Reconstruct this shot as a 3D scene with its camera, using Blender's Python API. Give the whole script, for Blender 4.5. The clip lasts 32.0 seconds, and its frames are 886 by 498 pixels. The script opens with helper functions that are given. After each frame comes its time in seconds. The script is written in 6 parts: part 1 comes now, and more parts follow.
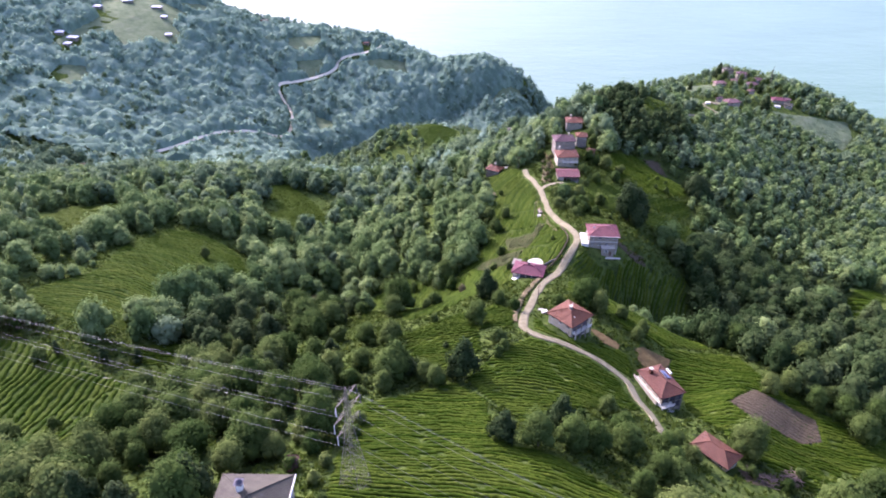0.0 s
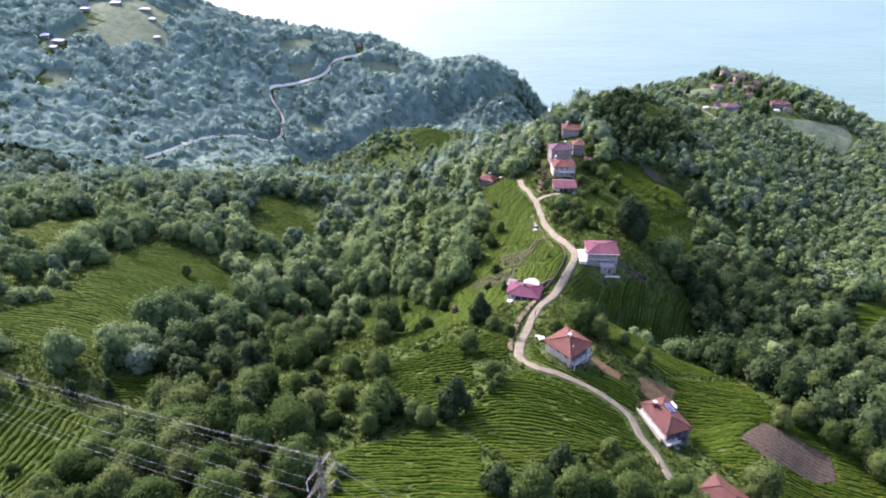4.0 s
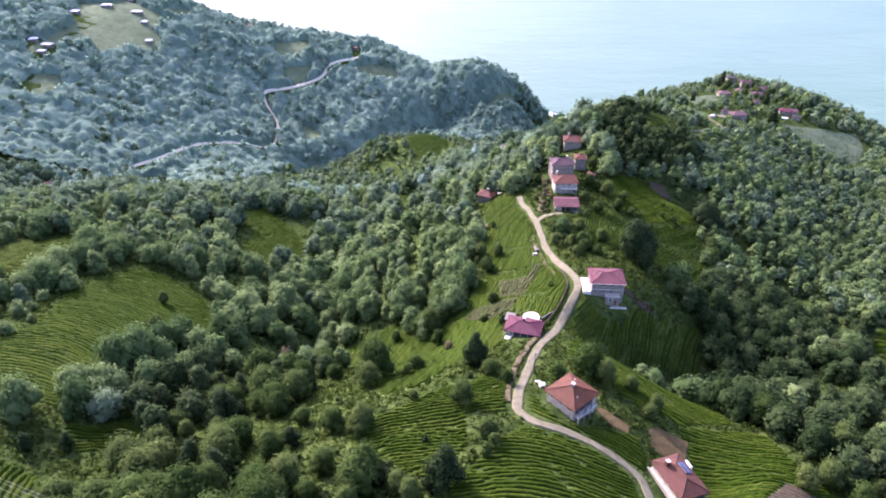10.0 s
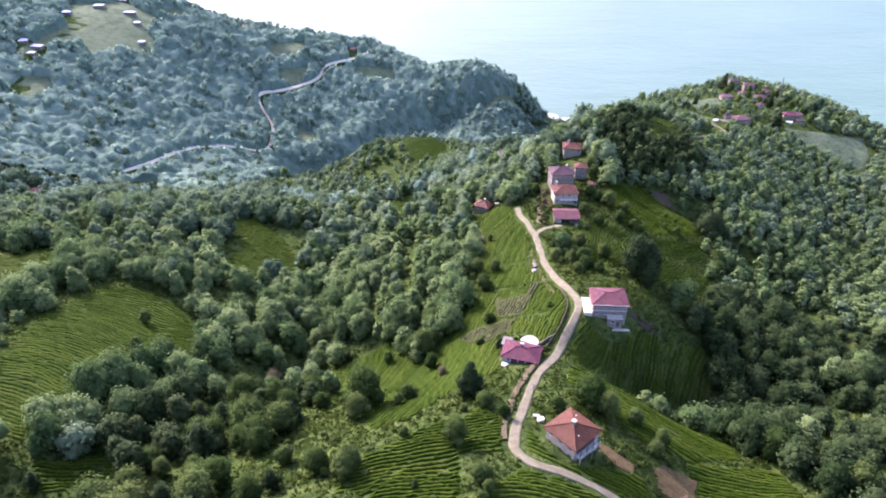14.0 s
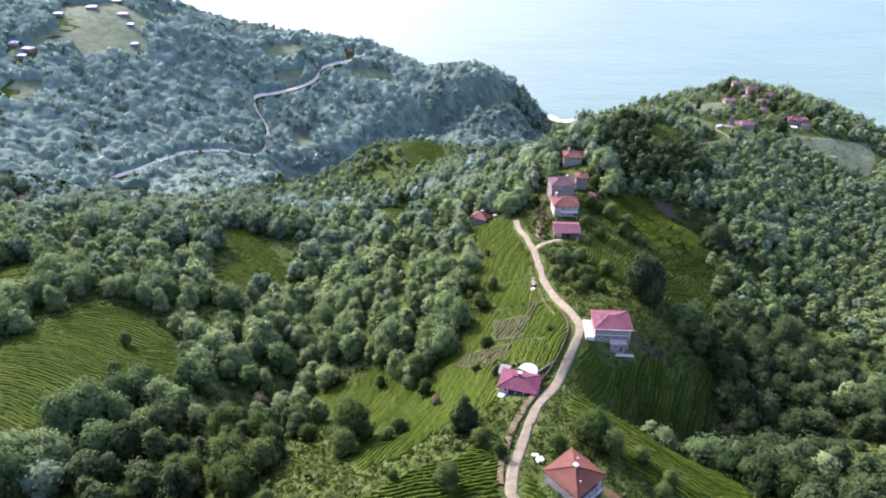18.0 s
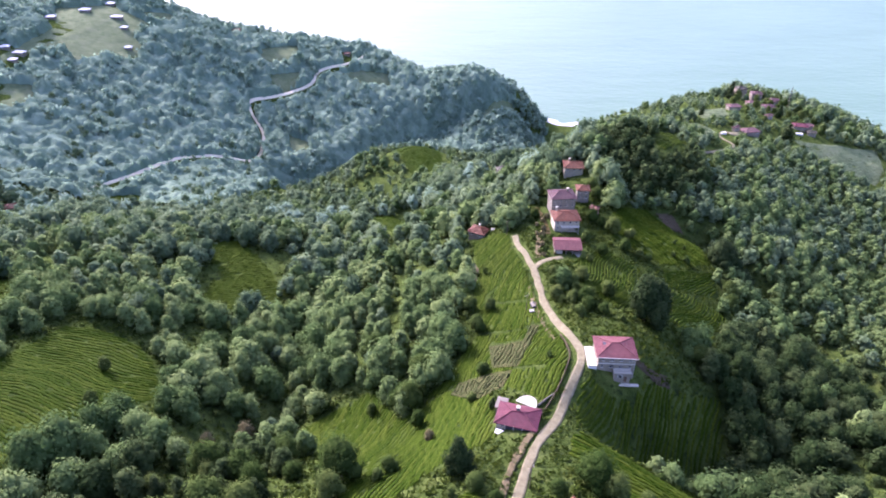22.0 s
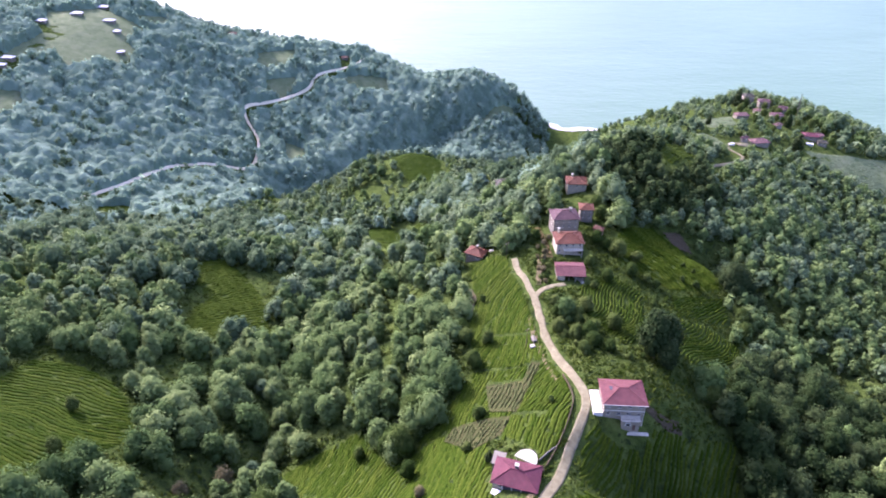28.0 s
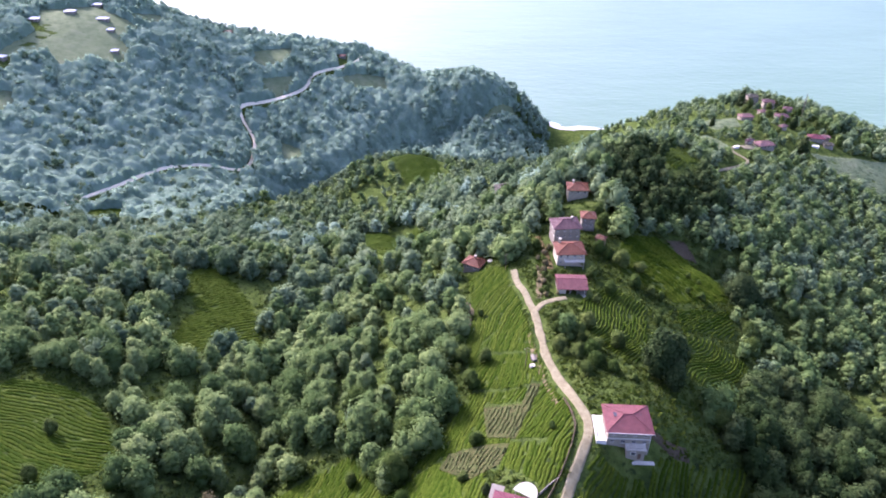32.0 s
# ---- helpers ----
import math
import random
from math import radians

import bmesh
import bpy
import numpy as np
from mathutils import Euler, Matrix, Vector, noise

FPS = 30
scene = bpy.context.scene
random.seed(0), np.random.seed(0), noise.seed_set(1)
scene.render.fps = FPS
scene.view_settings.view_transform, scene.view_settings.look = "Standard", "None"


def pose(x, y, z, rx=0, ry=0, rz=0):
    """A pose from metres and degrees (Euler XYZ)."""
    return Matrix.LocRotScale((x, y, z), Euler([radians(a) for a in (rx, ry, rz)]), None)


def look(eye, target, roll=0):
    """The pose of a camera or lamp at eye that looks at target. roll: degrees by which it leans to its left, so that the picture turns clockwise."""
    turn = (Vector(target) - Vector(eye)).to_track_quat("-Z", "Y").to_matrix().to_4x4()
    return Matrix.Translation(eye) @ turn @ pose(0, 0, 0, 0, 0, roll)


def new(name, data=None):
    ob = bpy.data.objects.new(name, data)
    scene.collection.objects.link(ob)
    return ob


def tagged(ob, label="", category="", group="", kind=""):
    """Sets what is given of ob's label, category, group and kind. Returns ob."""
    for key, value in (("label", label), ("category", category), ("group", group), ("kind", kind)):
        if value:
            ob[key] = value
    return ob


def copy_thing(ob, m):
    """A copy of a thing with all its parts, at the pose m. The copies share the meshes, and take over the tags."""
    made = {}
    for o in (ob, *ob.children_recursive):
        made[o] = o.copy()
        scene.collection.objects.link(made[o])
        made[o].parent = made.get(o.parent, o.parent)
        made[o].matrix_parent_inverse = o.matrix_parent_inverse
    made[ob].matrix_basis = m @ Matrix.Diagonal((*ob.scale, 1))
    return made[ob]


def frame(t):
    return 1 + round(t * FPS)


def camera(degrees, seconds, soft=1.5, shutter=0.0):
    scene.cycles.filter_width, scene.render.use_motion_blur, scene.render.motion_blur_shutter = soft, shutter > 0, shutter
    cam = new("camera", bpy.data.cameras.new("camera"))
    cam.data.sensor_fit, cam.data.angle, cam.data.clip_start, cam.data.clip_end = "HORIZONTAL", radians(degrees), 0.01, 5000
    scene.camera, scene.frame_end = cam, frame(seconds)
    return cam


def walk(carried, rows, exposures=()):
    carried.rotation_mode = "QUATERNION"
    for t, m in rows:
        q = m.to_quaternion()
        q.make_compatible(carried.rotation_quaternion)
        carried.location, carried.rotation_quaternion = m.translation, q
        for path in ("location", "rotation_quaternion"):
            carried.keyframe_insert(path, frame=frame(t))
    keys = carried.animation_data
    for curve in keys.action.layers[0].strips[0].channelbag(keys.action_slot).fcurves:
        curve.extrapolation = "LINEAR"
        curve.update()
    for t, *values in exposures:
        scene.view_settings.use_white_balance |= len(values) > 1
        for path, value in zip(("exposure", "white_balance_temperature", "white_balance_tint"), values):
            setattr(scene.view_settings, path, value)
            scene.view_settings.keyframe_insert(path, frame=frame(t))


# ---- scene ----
cam = camera(68.23, 32.0, soft=1.9)
PATH = [
    (0, pose(0.00, 0.00, 400, 58.36, 0, -0.00)),
    (0.5, pose(0.19, 1.95, 400, 58.37, 0, -0.28)),
    (1, pose(0.39, 3.88, 400, 58.35, 0, -0.55)),
    (1.5, pose(0.59, 5.80, 400, 58.34, 0, -0.58)),
    (2, pose(0.79, 7.71, 400, 58.33, 0, -0.54)),
    (2.5, pose(1.00, 9.61, 400, 58.33, 0, -0.51)),
    (3, pose(1.22, 11.49, 400, 58.32, 0, -0.49)),
    (3.5, pose(1.44, 13.37, 400, 58.31, 0, -0.47)),
    (5.5, pose(2.35, 20.79, 400, 58.30, 0, -0.44)),
    (6, pose(2.59, 22.63, 400, 58.30, 0, -0.43)),
    (7, pose(3.07, 26.30, 400, 58.29, 0, -0.43)),
    (8, pose(3.57, 29.96, 400, 58.28, 0, -0.41)),
    (9, pose(4.07, 33.60, 400, 58.28, 0, -0.40)),
    (10, pose(4.59, 37.24, 400, 58.24, 0, -0.41)),
    (11, pose(5.11, 40.88, 400, 58.21, 0, -0.40)),
    (12, pose(5.64, 44.52, 400, 58.19, 0, -0.43)),
    (13, pose(6.17, 48.15, 400, 58.14, 0, -0.47)),
    (14, pose(6.71, 51.79, 400, 58.10, 0, -0.49)),
    (14.5, pose(6.98, 53.62, 400, 58.08, 0, -0.51)),
    (16.5, pose(8.06, 60.90, 400, 58.02, 0, -0.54)),
    (17, pose(8.32, 62.72, 400, 58.01, 0, -0.54)),
    (18, pose(8.86, 66.36, 400, 58.01, 0, -0.52)),
    (19, pose(9.39, 70.00, 400, 58.02, 0, -0.53)),
    (20, pose(9.92, 73.63, 400, 58.02, 0, -0.55)),
    (21, pose(10.44, 77.24, 400, 58.03, 0, -0.56)),
    (22, pose(10.96, 80.83, 400, 58.04, 0, -0.52)),
    (23, pose(11.46, 84.40, 400, 58.05, 0, -0.51)),
    (24, pose(11.96, 87.94, 400, 58.08, 0, -0.47)),
    (25, pose(12.44, 91.43, 400, 58.15, 0, -0.44)),
    (25.5, pose(12.68, 93.16, 400, 58.12, 0, -0.43)),
    (27.5, pose(13.59, 99.95, 400, 58.08, 0, -0.41)),
    (28, pose(13.81, 101.61, 400, 58.05, 0, -0.39)),
    (29, pose(14.23, 104.86, 400, 57.98, 0, -0.38)),
    (30, pose(14.63, 108.02, 400, 57.92, 0, -0.36)),
    (31, pose(15.01, 111.09, 400, 57.82, 0, -0.38)),
    (32, pose(15.37, 114.04, 400, 57.72, 0, -0.39)),
]
walk(cam, PATH, [(0, 2.29, 5450, 53), (32, 2.29, 5450, 53)])

# ---------------------------------------------------------------- sky and sun
SUN_EL, SUN_AZ = 33.0, 41.0          # degrees above the sea, and west of the way ahead
world = bpy.data.worlds.new("sky")
scene.world = world
world.use_nodes = True
wn = world.node_tree
sky = wn.nodes.new("ShaderNodeTexSky")
sky.sky_type, sky.sun_disc = 'NISHITA', False
sky.sun_elevation, sky.sun_rotation = radians(SUN_EL), radians(-SUN_AZ)
sky.air_density, sky.dust_density, sky.ozone_density = 1.0, 3.5, 1.0
wn.links.new(sky.outputs[0], wn.nodes["Background"].inputs[0])
wn.nodes["Background"].inputs[1].default_value = 0.15
sun = new("sun", bpy.data.lights.new("sun", 'SUN'))
sun.data.energy, sun.data.angle, sun.data.color = 2.5, radians(2.5), (1.0, 0.95, 0.80)
sun_from = Vector((-math.sin(radians(SUN_AZ)) * math.cos(radians(SUN_EL)), math.cos(radians(SUN_AZ)) * math.cos(radians(SUN_EL)), math.sin(radians(SUN_EL))))
sun.matrix_world = look(sun_from * 900, (0, 0, 0))

# ---------------------------------------------------------------- materials
def material(name, colors, size=1.0, rough=0.8, bump=0.0, bump_size=0.2, metal=0.0, spec=0.12, spots=None, vary=0.0, island=0.0,
             translucent=0.0, tint="", detail=6.0, stretch=(1, 1, 1)):
    """A surface whose colour wanders between two or three colours at a given size in metres, with finer grain, relief and variation."""
    m = bpy.data.materials.new(name)
    m.use_nodes = True
    nt = m.node_tree
    n, l = nt.nodes, nt.links
    b = n["Principled BSDF"]
    b.inputs["Roughness"].default_value, b.inputs["Metallic"].default_value = rough, metal
    b.inputs["Specular IOR Level"].default_value = spec
    co = n.new("ShaderNodeTexCoord")
    mp = n.new("ShaderNodeMapping")
    mp.inputs["Scale"].default_value = stretch
    l.new(co.outputs["Object"], mp.inputs[0])
    nz = n.new("ShaderNodeTexNoise")
    nz.inputs["Scale"].default_value, nz.inputs["Detail"].default_value, nz.inputs["Roughness"].default_value = 1 / size, detail, 0.62
    l.new(mp.outputs[0], nz.inputs["Vector"])
    ramp = n.new("ShaderNodeValToRGB")
    e = ramp.color_ramp.elements
    e[0].position, e[1].position = 0.3, 0.7
    e[0].color, e[1].color = (*colors[0], 1), (*colors[-1], 1)
    if len(colors) == 3:
        e.new(0.5).color = (*colors[1], 1)
    l.new(nz.outputs[0], ramp.inputs[0])
    col = ramp.outputs[0]

    def shade(value, spread, col, turn=1.0):
        """Lets a random value brighten, darken and slightly turn the colour."""
        hsv = n.new("ShaderNodeHueSaturation")
        for key, lo, hi in (("Value", 1 - spread, 1 + spread), ("Hue", 0.5 + spread * 0.05 * turn, 0.5 - spread * 0.06 * turn), ("Saturation", 1 + spread * 0.1, 1 - spread * 0.1)):
            mr = n.new("ShaderNodeMapRange")
            mr.inputs[3].default_value, mr.inputs[4].default_value = lo, hi
            l.new(value, mr.inputs[0])
            l.new(mr.outputs[0], hsv.inputs[key])
        l.new(col, hsv.inputs["Color"])
        return hsv.outputs[0]
    if vary:
        col = shade(n.new("ShaderNodeObjectInfo").outputs["Random"], vary, col)
    if tint:
        at = n.new("ShaderNodeAttribute")
        at.attribute_name = tint
        col = shade(at.outputs["Fac"], 0.40, col, 0.9)
    if island:
        col = shade(n.new("ShaderNodeNewGeometry").outputs["Random Per Island"], island, col)
    if spots:
        s_size, s_at, s_color = spots
        sp = n.new("ShaderNodeTexNoise")
        sp.inputs["Scale"].default_value, sp.inputs["Detail"].default_value = 1 / s_size, 5
        l.new(mp.outputs[0], sp.inputs["Vector"])
        mr = n.new("ShaderNodeMapRange")
        mr.inputs[1].default_value, mr.inputs[2].default_value = s_at, s_at + 0.08
        l.new(sp.outputs[0], mr.inputs[0])
        mx = n.new("ShaderNodeMix")
        mx.data_type = 'RGBA'
        l.new(mr.outputs[0], mx.inputs[0])
        l.new(col, mx.inputs[6])
        mx.inputs[7].default_value = (*s_color, 1)
        col = mx.outputs[2]
    l.new(col, b.inputs["Base Color"])
    if bump:
        bn = n.new("ShaderNodeTexNoise")
        bn.inputs["Scale"].default_value, bn.inputs["Detail"].default_value = 1 / bump_size, 4
        l.new(mp.outputs[0], bn.inputs["Vector"])
        bp = n.new("ShaderNodeBump")
        bp.inputs["Strength"].default_value, bp.inputs["Distance"].default_value = bump, bump_size
        l.new(bn.outputs[0], bp.inputs["Height"])
        l.new(bp.outputs[0], b.inputs["Normal"])
    if translucent:
        tr = n.new("ShaderNodeBsdfTranslucent")
        l.new(col, tr.inputs[0])
        ms = n.new("ShaderNodeMixShader")
        ms.inputs[0].default_value = translucent
        l.new(b.outputs[0], ms.inputs[1])
        l.new(tr.outputs[0], ms.inputs[2])
        l.new(ms.outputs[0], n["Material Output"].inputs["Surface"])
    return m


def roof_tiles(name, color, vary=0.0):
    """Clay or painted sheet roofing: ribs running down the slope and courses across it, weathered in patches."""
    m = material(name, [tuple(c * 0.75 for c in color), color, tuple(min(1, c * 1.2) for c in color)], size=1.6, rough=0.65, spots=(0.9, 0.66, tuple(c * 0.5 + 0.03 for c in color)), vary=vary)
    nt = m.node_tree
    n, l = nt.nodes, nt.links
    uv = n.new("ShaderNodeUVMap")
    uv.uv_map = "slope"
    sep = n.new("ShaderNodeSeparateXYZ")
    l.new(uv.outputs[0], sep.inputs[0])
    out = None
    for axis, pitch in ((0, 0.3), (1, 0.38)):
        mul = n.new("ShaderNodeMath")
        mul.operation, mul.inputs[1].default_value = 'MULTIPLY', (2 * math.pi if axis == 0 else 1.0) / pitch
        l.new(sep.outputs[axis], mul.inputs[0])
        sn = n.new("ShaderNodeMath")
        sn.operation = 'SINE' if axis == 0 else 'FRACT'
        l.new(mul.outputs[0], sn.inputs[0])
        if out is None:
            out = sn.outputs[0]
        else:
            ad = n.new("ShaderNodeMath")
            l.new(out, ad.inputs[0])
            l.new(sn.outputs[0], ad.inputs[1])
            out = ad.outputs[0]
    bp = n.new("ShaderNodeBump")
    bp.inputs["Strength"].default_value, bp.inputs["Distance"].default_value = 0.8, 0.05
    l.new(out, bp.inputs["Height"])
    l.new(bp.outputs[0], n["Principled BSDF"].inputs["Normal"])
    return m


GRASS = material("rough_grass", [(0.020, 0.031, 0.009), (0.039, 0.060, 0.012), (0.068, 0.089, 0.022)], size=5, rough=0.95, spec=0.0, bump=1.0, bump_size=0.9, spots=(2.2, 0.58, (0.017, 0.027, 0.009)), detail=10)
TEA = material("tea_leaves", [(0.016, 0.031, 0.001), (0.027, 0.048, 0.003), (0.042, 0.064, 0.004)], size=0.9, rough=0.8, spec=0.02, bump=1.0, bump_size=0.3, vary=0.25, translucent=0.10, spots=(6.0, 0.58, (0.033, 0.052, 0.004)))
BEANS = material("yellowing_bean_plants", [(0.028, 0.041, 0.010), (0.041, 0.054, 0.016), (0.056, 0.068, 0.024)], size=0.7, rough=0.85, spec=0.02, bump=1.0, bump_size=0.2, vary=0.2, translucent=0.15)
SCRUB = material("fern_and_bramble", [(0.022, 0.038, 0.004), (0.034, 0.055, 0.007), (0.052, 0.074, 0.010)], size=4.0, rough=0.9, spec=0.02, island=0.25, translucent=0.4)
# a leaf gives back half of this and lets half through
LEAF = material("broad_leaves", [(0.031, 0.053, 0.011), (0.047, 0.074, 0.015), (0.070, 0.099, 0.023)], size=2.2, rough=0.85, spec=0.02, vary=0.34, island=0.2, translucent=0.3)
LEAF_PLUM = material("plum_leaves", [(0.050, 0.018, 0.030), (0.085, 0.030, 0.050), (0.120, 0.050, 0.075)], size=1.2, rough=0.8, spec=0.02, vary=0.1, island=0.25, translucent=0.4)
LEAF_DRY = material("yellowed_leaves", [(0.090, 0.085, 0.036), (0.130, 0.118, 0.054), (0.170, 0.156, 0.084)], size=1.4, rough=0.9, spec=0.02, vary=0.15, island=0.25, translucent=0.4)
LEAF_DARK = material("dark_needles", [(0.014, 0.025, 0.008), (0.022, 0.037, 0.011), (0.036, 0.054, 0.016)], size=1.6, rough=0.8, spec=0.02, vary=0.15, island=0.25, translucent=0.15)
LEAF_WOODS = material("woodland_leaves", [(0.073, 0.118, 0.032), (0.101, 0.152, 0.044), (0.132, 0.188, 0.062)], size=2.6, rough=0.85, spec=0.02, tint="tint", island=0.10, translucent=0.35)
# LEAF_FAR: haze over the far hillside is put into its leaf colour
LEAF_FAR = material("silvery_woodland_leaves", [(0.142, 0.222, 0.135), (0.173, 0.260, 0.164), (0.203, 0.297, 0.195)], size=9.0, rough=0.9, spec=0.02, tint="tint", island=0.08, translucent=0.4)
# LEAF_DEEP: dark green trees, with slope and ravine shade also put into the colour
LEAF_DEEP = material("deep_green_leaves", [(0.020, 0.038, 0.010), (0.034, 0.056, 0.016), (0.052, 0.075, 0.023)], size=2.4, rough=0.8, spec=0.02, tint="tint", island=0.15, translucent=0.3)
# LEAF_OLIVE: grey-green trees nearby; farther off its greyer colour stands for haze
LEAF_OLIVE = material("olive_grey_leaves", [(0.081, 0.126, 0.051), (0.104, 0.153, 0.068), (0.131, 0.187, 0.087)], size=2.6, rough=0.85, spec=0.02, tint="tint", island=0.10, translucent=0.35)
BARK = material("bark", [(0.06, 0.045, 0.03), (0.13, 0.10, 0.075)], size=0.3, rough=0.95, bump=0.8, bump_size=0.1, stretch=(1, 1, 0.3))
DIRT = material("dirt_road", [(0.090, 0.081, 0.040), (0.124, 0.114, 0.060), (0.156, 0.146, 0.082)], size=2.2, rough=0.95, bump=0.5, bump_size=0.3, spots=(1.0, 0.62, (0.083, 0.074, 0.028)), detail=8)
EARTH = material("dry_earth", [(0.055, 0.046, 0.019), (0.085, 0.069, 0.031), (0.116, 0.097, 0.047)], size=1.5, rough=0.95, bump=0.8, bump_size=0.4, spots=(1.4, 0.55, (0.035, 0.047, 0.010)))
TAN = material("trodden_earth", [(0.054, 0.037, 0.012), (0.075, 0.054, 0.018), (0.094, 0.072, 0.025)], size=1.8, rough=0.95, bump=0.5, bump_size=0.4, spots=(1.6, 0.62, (0.040, 0.044, 0.011)))
DRYSOIL = material("dry_plot_soil", [(0.031, 0.032, 0.009), (0.042, 0.043, 0.012), (0.054, 0.057, 0.016)], size=0.9, rough=0.95, bump=1.0, bump_size=0.3, spots=(0.7, 0.50, (0.029, 0.042, 0.007)))
SOIL = material("bare_soil", [(0.034, 0.028, 0.014), (0.052, 0.041, 0.021), (0.067, 0.056, 0.030)], size=0.9, rough=0.95, bump=1.0, bump_size=0.35, spots=(0.8, 0.60, (0.022, 0.036, 0.006)))
HAY = material("mown_grass", [(0.071, 0.098, 0.042), (0.099, 0.128, 0.057), (0.129, 0.152, 0.077)], size=9, rough=0.9, spec=0.02, bump=0.5, bump_size=1.2, spots=(7.0, 0.6, (0.067, 0.100, 0.039)))
ASPHALT = material("pale_concrete_road", [(0.492, 0.433, 0.267), (0.647, 0.567, 0.351)], size=3, rough=0.75, spec=0.2)
SAND = material("beach_shingle", [(0.36, 0.34, 0.31), (0.52, 0.50, 0.46)], size=5, rough=0.9, bump=0.4, bump_size=0.5)
FOAM = material("surf_foam", [(0.7, 0.74, 0.75), (0.85, 0.88, 0.88)], size=4, rough=0.6)
PLASTER = material("white_plaster", [(0.249, 0.230, 0.157), (0.310, 0.287, 0.195), (0.363, 0.338, 0.230)], size=1.4, rough=0.85, bump=0.2, bump_size=0.08, vary=0.06, spots=(1.1, 0.68, (0.204, 0.186, 0.122)))
PLASTER_GREY = material("grey_plaster", [(0.120, 0.111, 0.082), (0.169, 0.156, 0.114)], size=1.2, rough=0.9, bump=0.3, bump_size=0.1, spots=(0.9, 0.64, (0.106, 0.097, 0.068)))
PLASTER_LILAC = material("pale_lilac_plaster", [(0.174, 0.158, 0.109), (0.215, 0.197, 0.136)], size=1.6, rough=0.85, bump=0.2, bump_size=0.08, spots=(1.3, 0.68, (0.102, 0.089, 0.060)))
CONCRETE = material("concrete", [(0.233, 0.224, 0.162), (0.302, 0.293, 0.213), (0.365, 0.350, 0.254)], size=0.8, rough=0.9, bump=0.3, bump_size=0.1, spots=(0.8, 0.66, (0.217, 0.205, 0.144)))
WHITE = material("white_paint", [(0.454, 0.445, 0.360), (0.532, 0.522, 0.419)], size=0.8, rough=0.5)
DARKWOOD = material("dark_wood", [(0.06, 0.035, 0.02), (0.12, 0.075, 0.045)], size=0.4, rough=0.7, stretch=(1, 1, 0.2))
GLASS = material("window_glass", [(0.02, 0.025, 0.03), (0.035, 0.04, 0.045)], size=0.9, rough=0.06, spec=0.8)
STEEL = material("weathered_steel", [(0.100, 0.091, 0.069), (0.164, 0.150, 0.112)], size=0.5, rough=0.7, metal=0.3)
WIRE = material("weathered_cable", [(0.154, 0.161, 0.136), (0.242, 0.249, 0.211)], size=0.5, rough=0.6, metal=0.2)
DARKMETAL = material("dark_metal", [(0.03, 0.03, 0.035), (0.06, 0.06, 0.065)], size=0.3, rough=0.45)
TILE_RED = roof_tiles("red_clay_tiles", (0.086, 0.034, 0.015), 0.08)
TILE_OLD = roof_tiles("aged_clay_tiles", (0.077, 0.034, 0.018), 0.08)
# red clay tiles desaturated: the headland's haze is put into this colour
TILE_HAZED = roof_tiles("faded_clay_tiles", (0.120, 0.068, 0.056), 0.08)
SHEET_PINK = roof_tiles("faded_red_sheet", (0.095, 0.035, 0.032), 0.06)
SHEET_CRIMSON = roof_tiles("crimson_sheet", (0.091, 0.028, 0.033), 0.05)
SHEET_MAUVE = roof_tiles("weathered_mauve_tiles", (0.071, 0.039, 0.036), 0.05)
SHEET_GREY = roof_tiles("grey_slate_tiles", (0.050, 0.048, 0.030), 0.03)
SHEET_WHITE = roof_tiles("bright_metal_sheet", (0.60, 0.59, 0.56), 0.03)
PANEL = material("solar_collector", [(0.015, 0.02, 0.05), (0.03, 0.035, 0.075)], size=0.4, rough=0.15, spec=0.7)


def sea_water():
    m = material("sea_water", [(0.056, 0.112, 0.056), (0.067, 0.126, 0.066), (0.078, 0.140, 0.077)], size=130, rough=0.42, spec=0.4, stretch=(0.35, 1, 1), detail=5)
    nt = m.node_tree
    n, l = nt.nodes, nt.links
    b = n["Principled BSDF"]
    b.inputs["IOR"].default_value = 1.33
    tc = n.new("ShaderNodeTexCoord")
    mp = n.new("ShaderNodeMapping")
    mp.inputs["Scale"].default_value = (0.45, 1, 1)
    l.new(tc.outputs["Object"], mp.inputs[0])
    h = None
    for size, gain in ((9.0, 1.0), (30.0, 1.6)):
        nz = n.new("ShaderNodeTexNoise")
        nz.inputs["Scale"].default_value, nz.inputs["Detail"].default_value = 1 / size, 3
        l.new(mp.outputs[0], nz.inputs["Vector"])
        mu = n.new("ShaderNodeMath")
        mu.operation, mu.inputs[1].default_value = 'MULTIPLY', gain
        l.new(nz.outputs[0], mu.inputs[0])
        if h is None:
            h = mu.outputs[0]
        else:
            ad = n.new("ShaderNodeMath")
            l.new(h, ad.inputs[0])
            l.new(mu.outputs[0], ad.inputs[1])
            h = ad.outputs[0]
    bp = n.new("ShaderNodeBump")
    bp.inputs["Strength"].default_value, bp.inputs["Distance"].default_value = 0.5, 1.2
    l.new(h, bp.inputs["Height"])
    l.new(bp.outputs[0], b.inputs["Normal"])
    return m


SEA = sea_water()

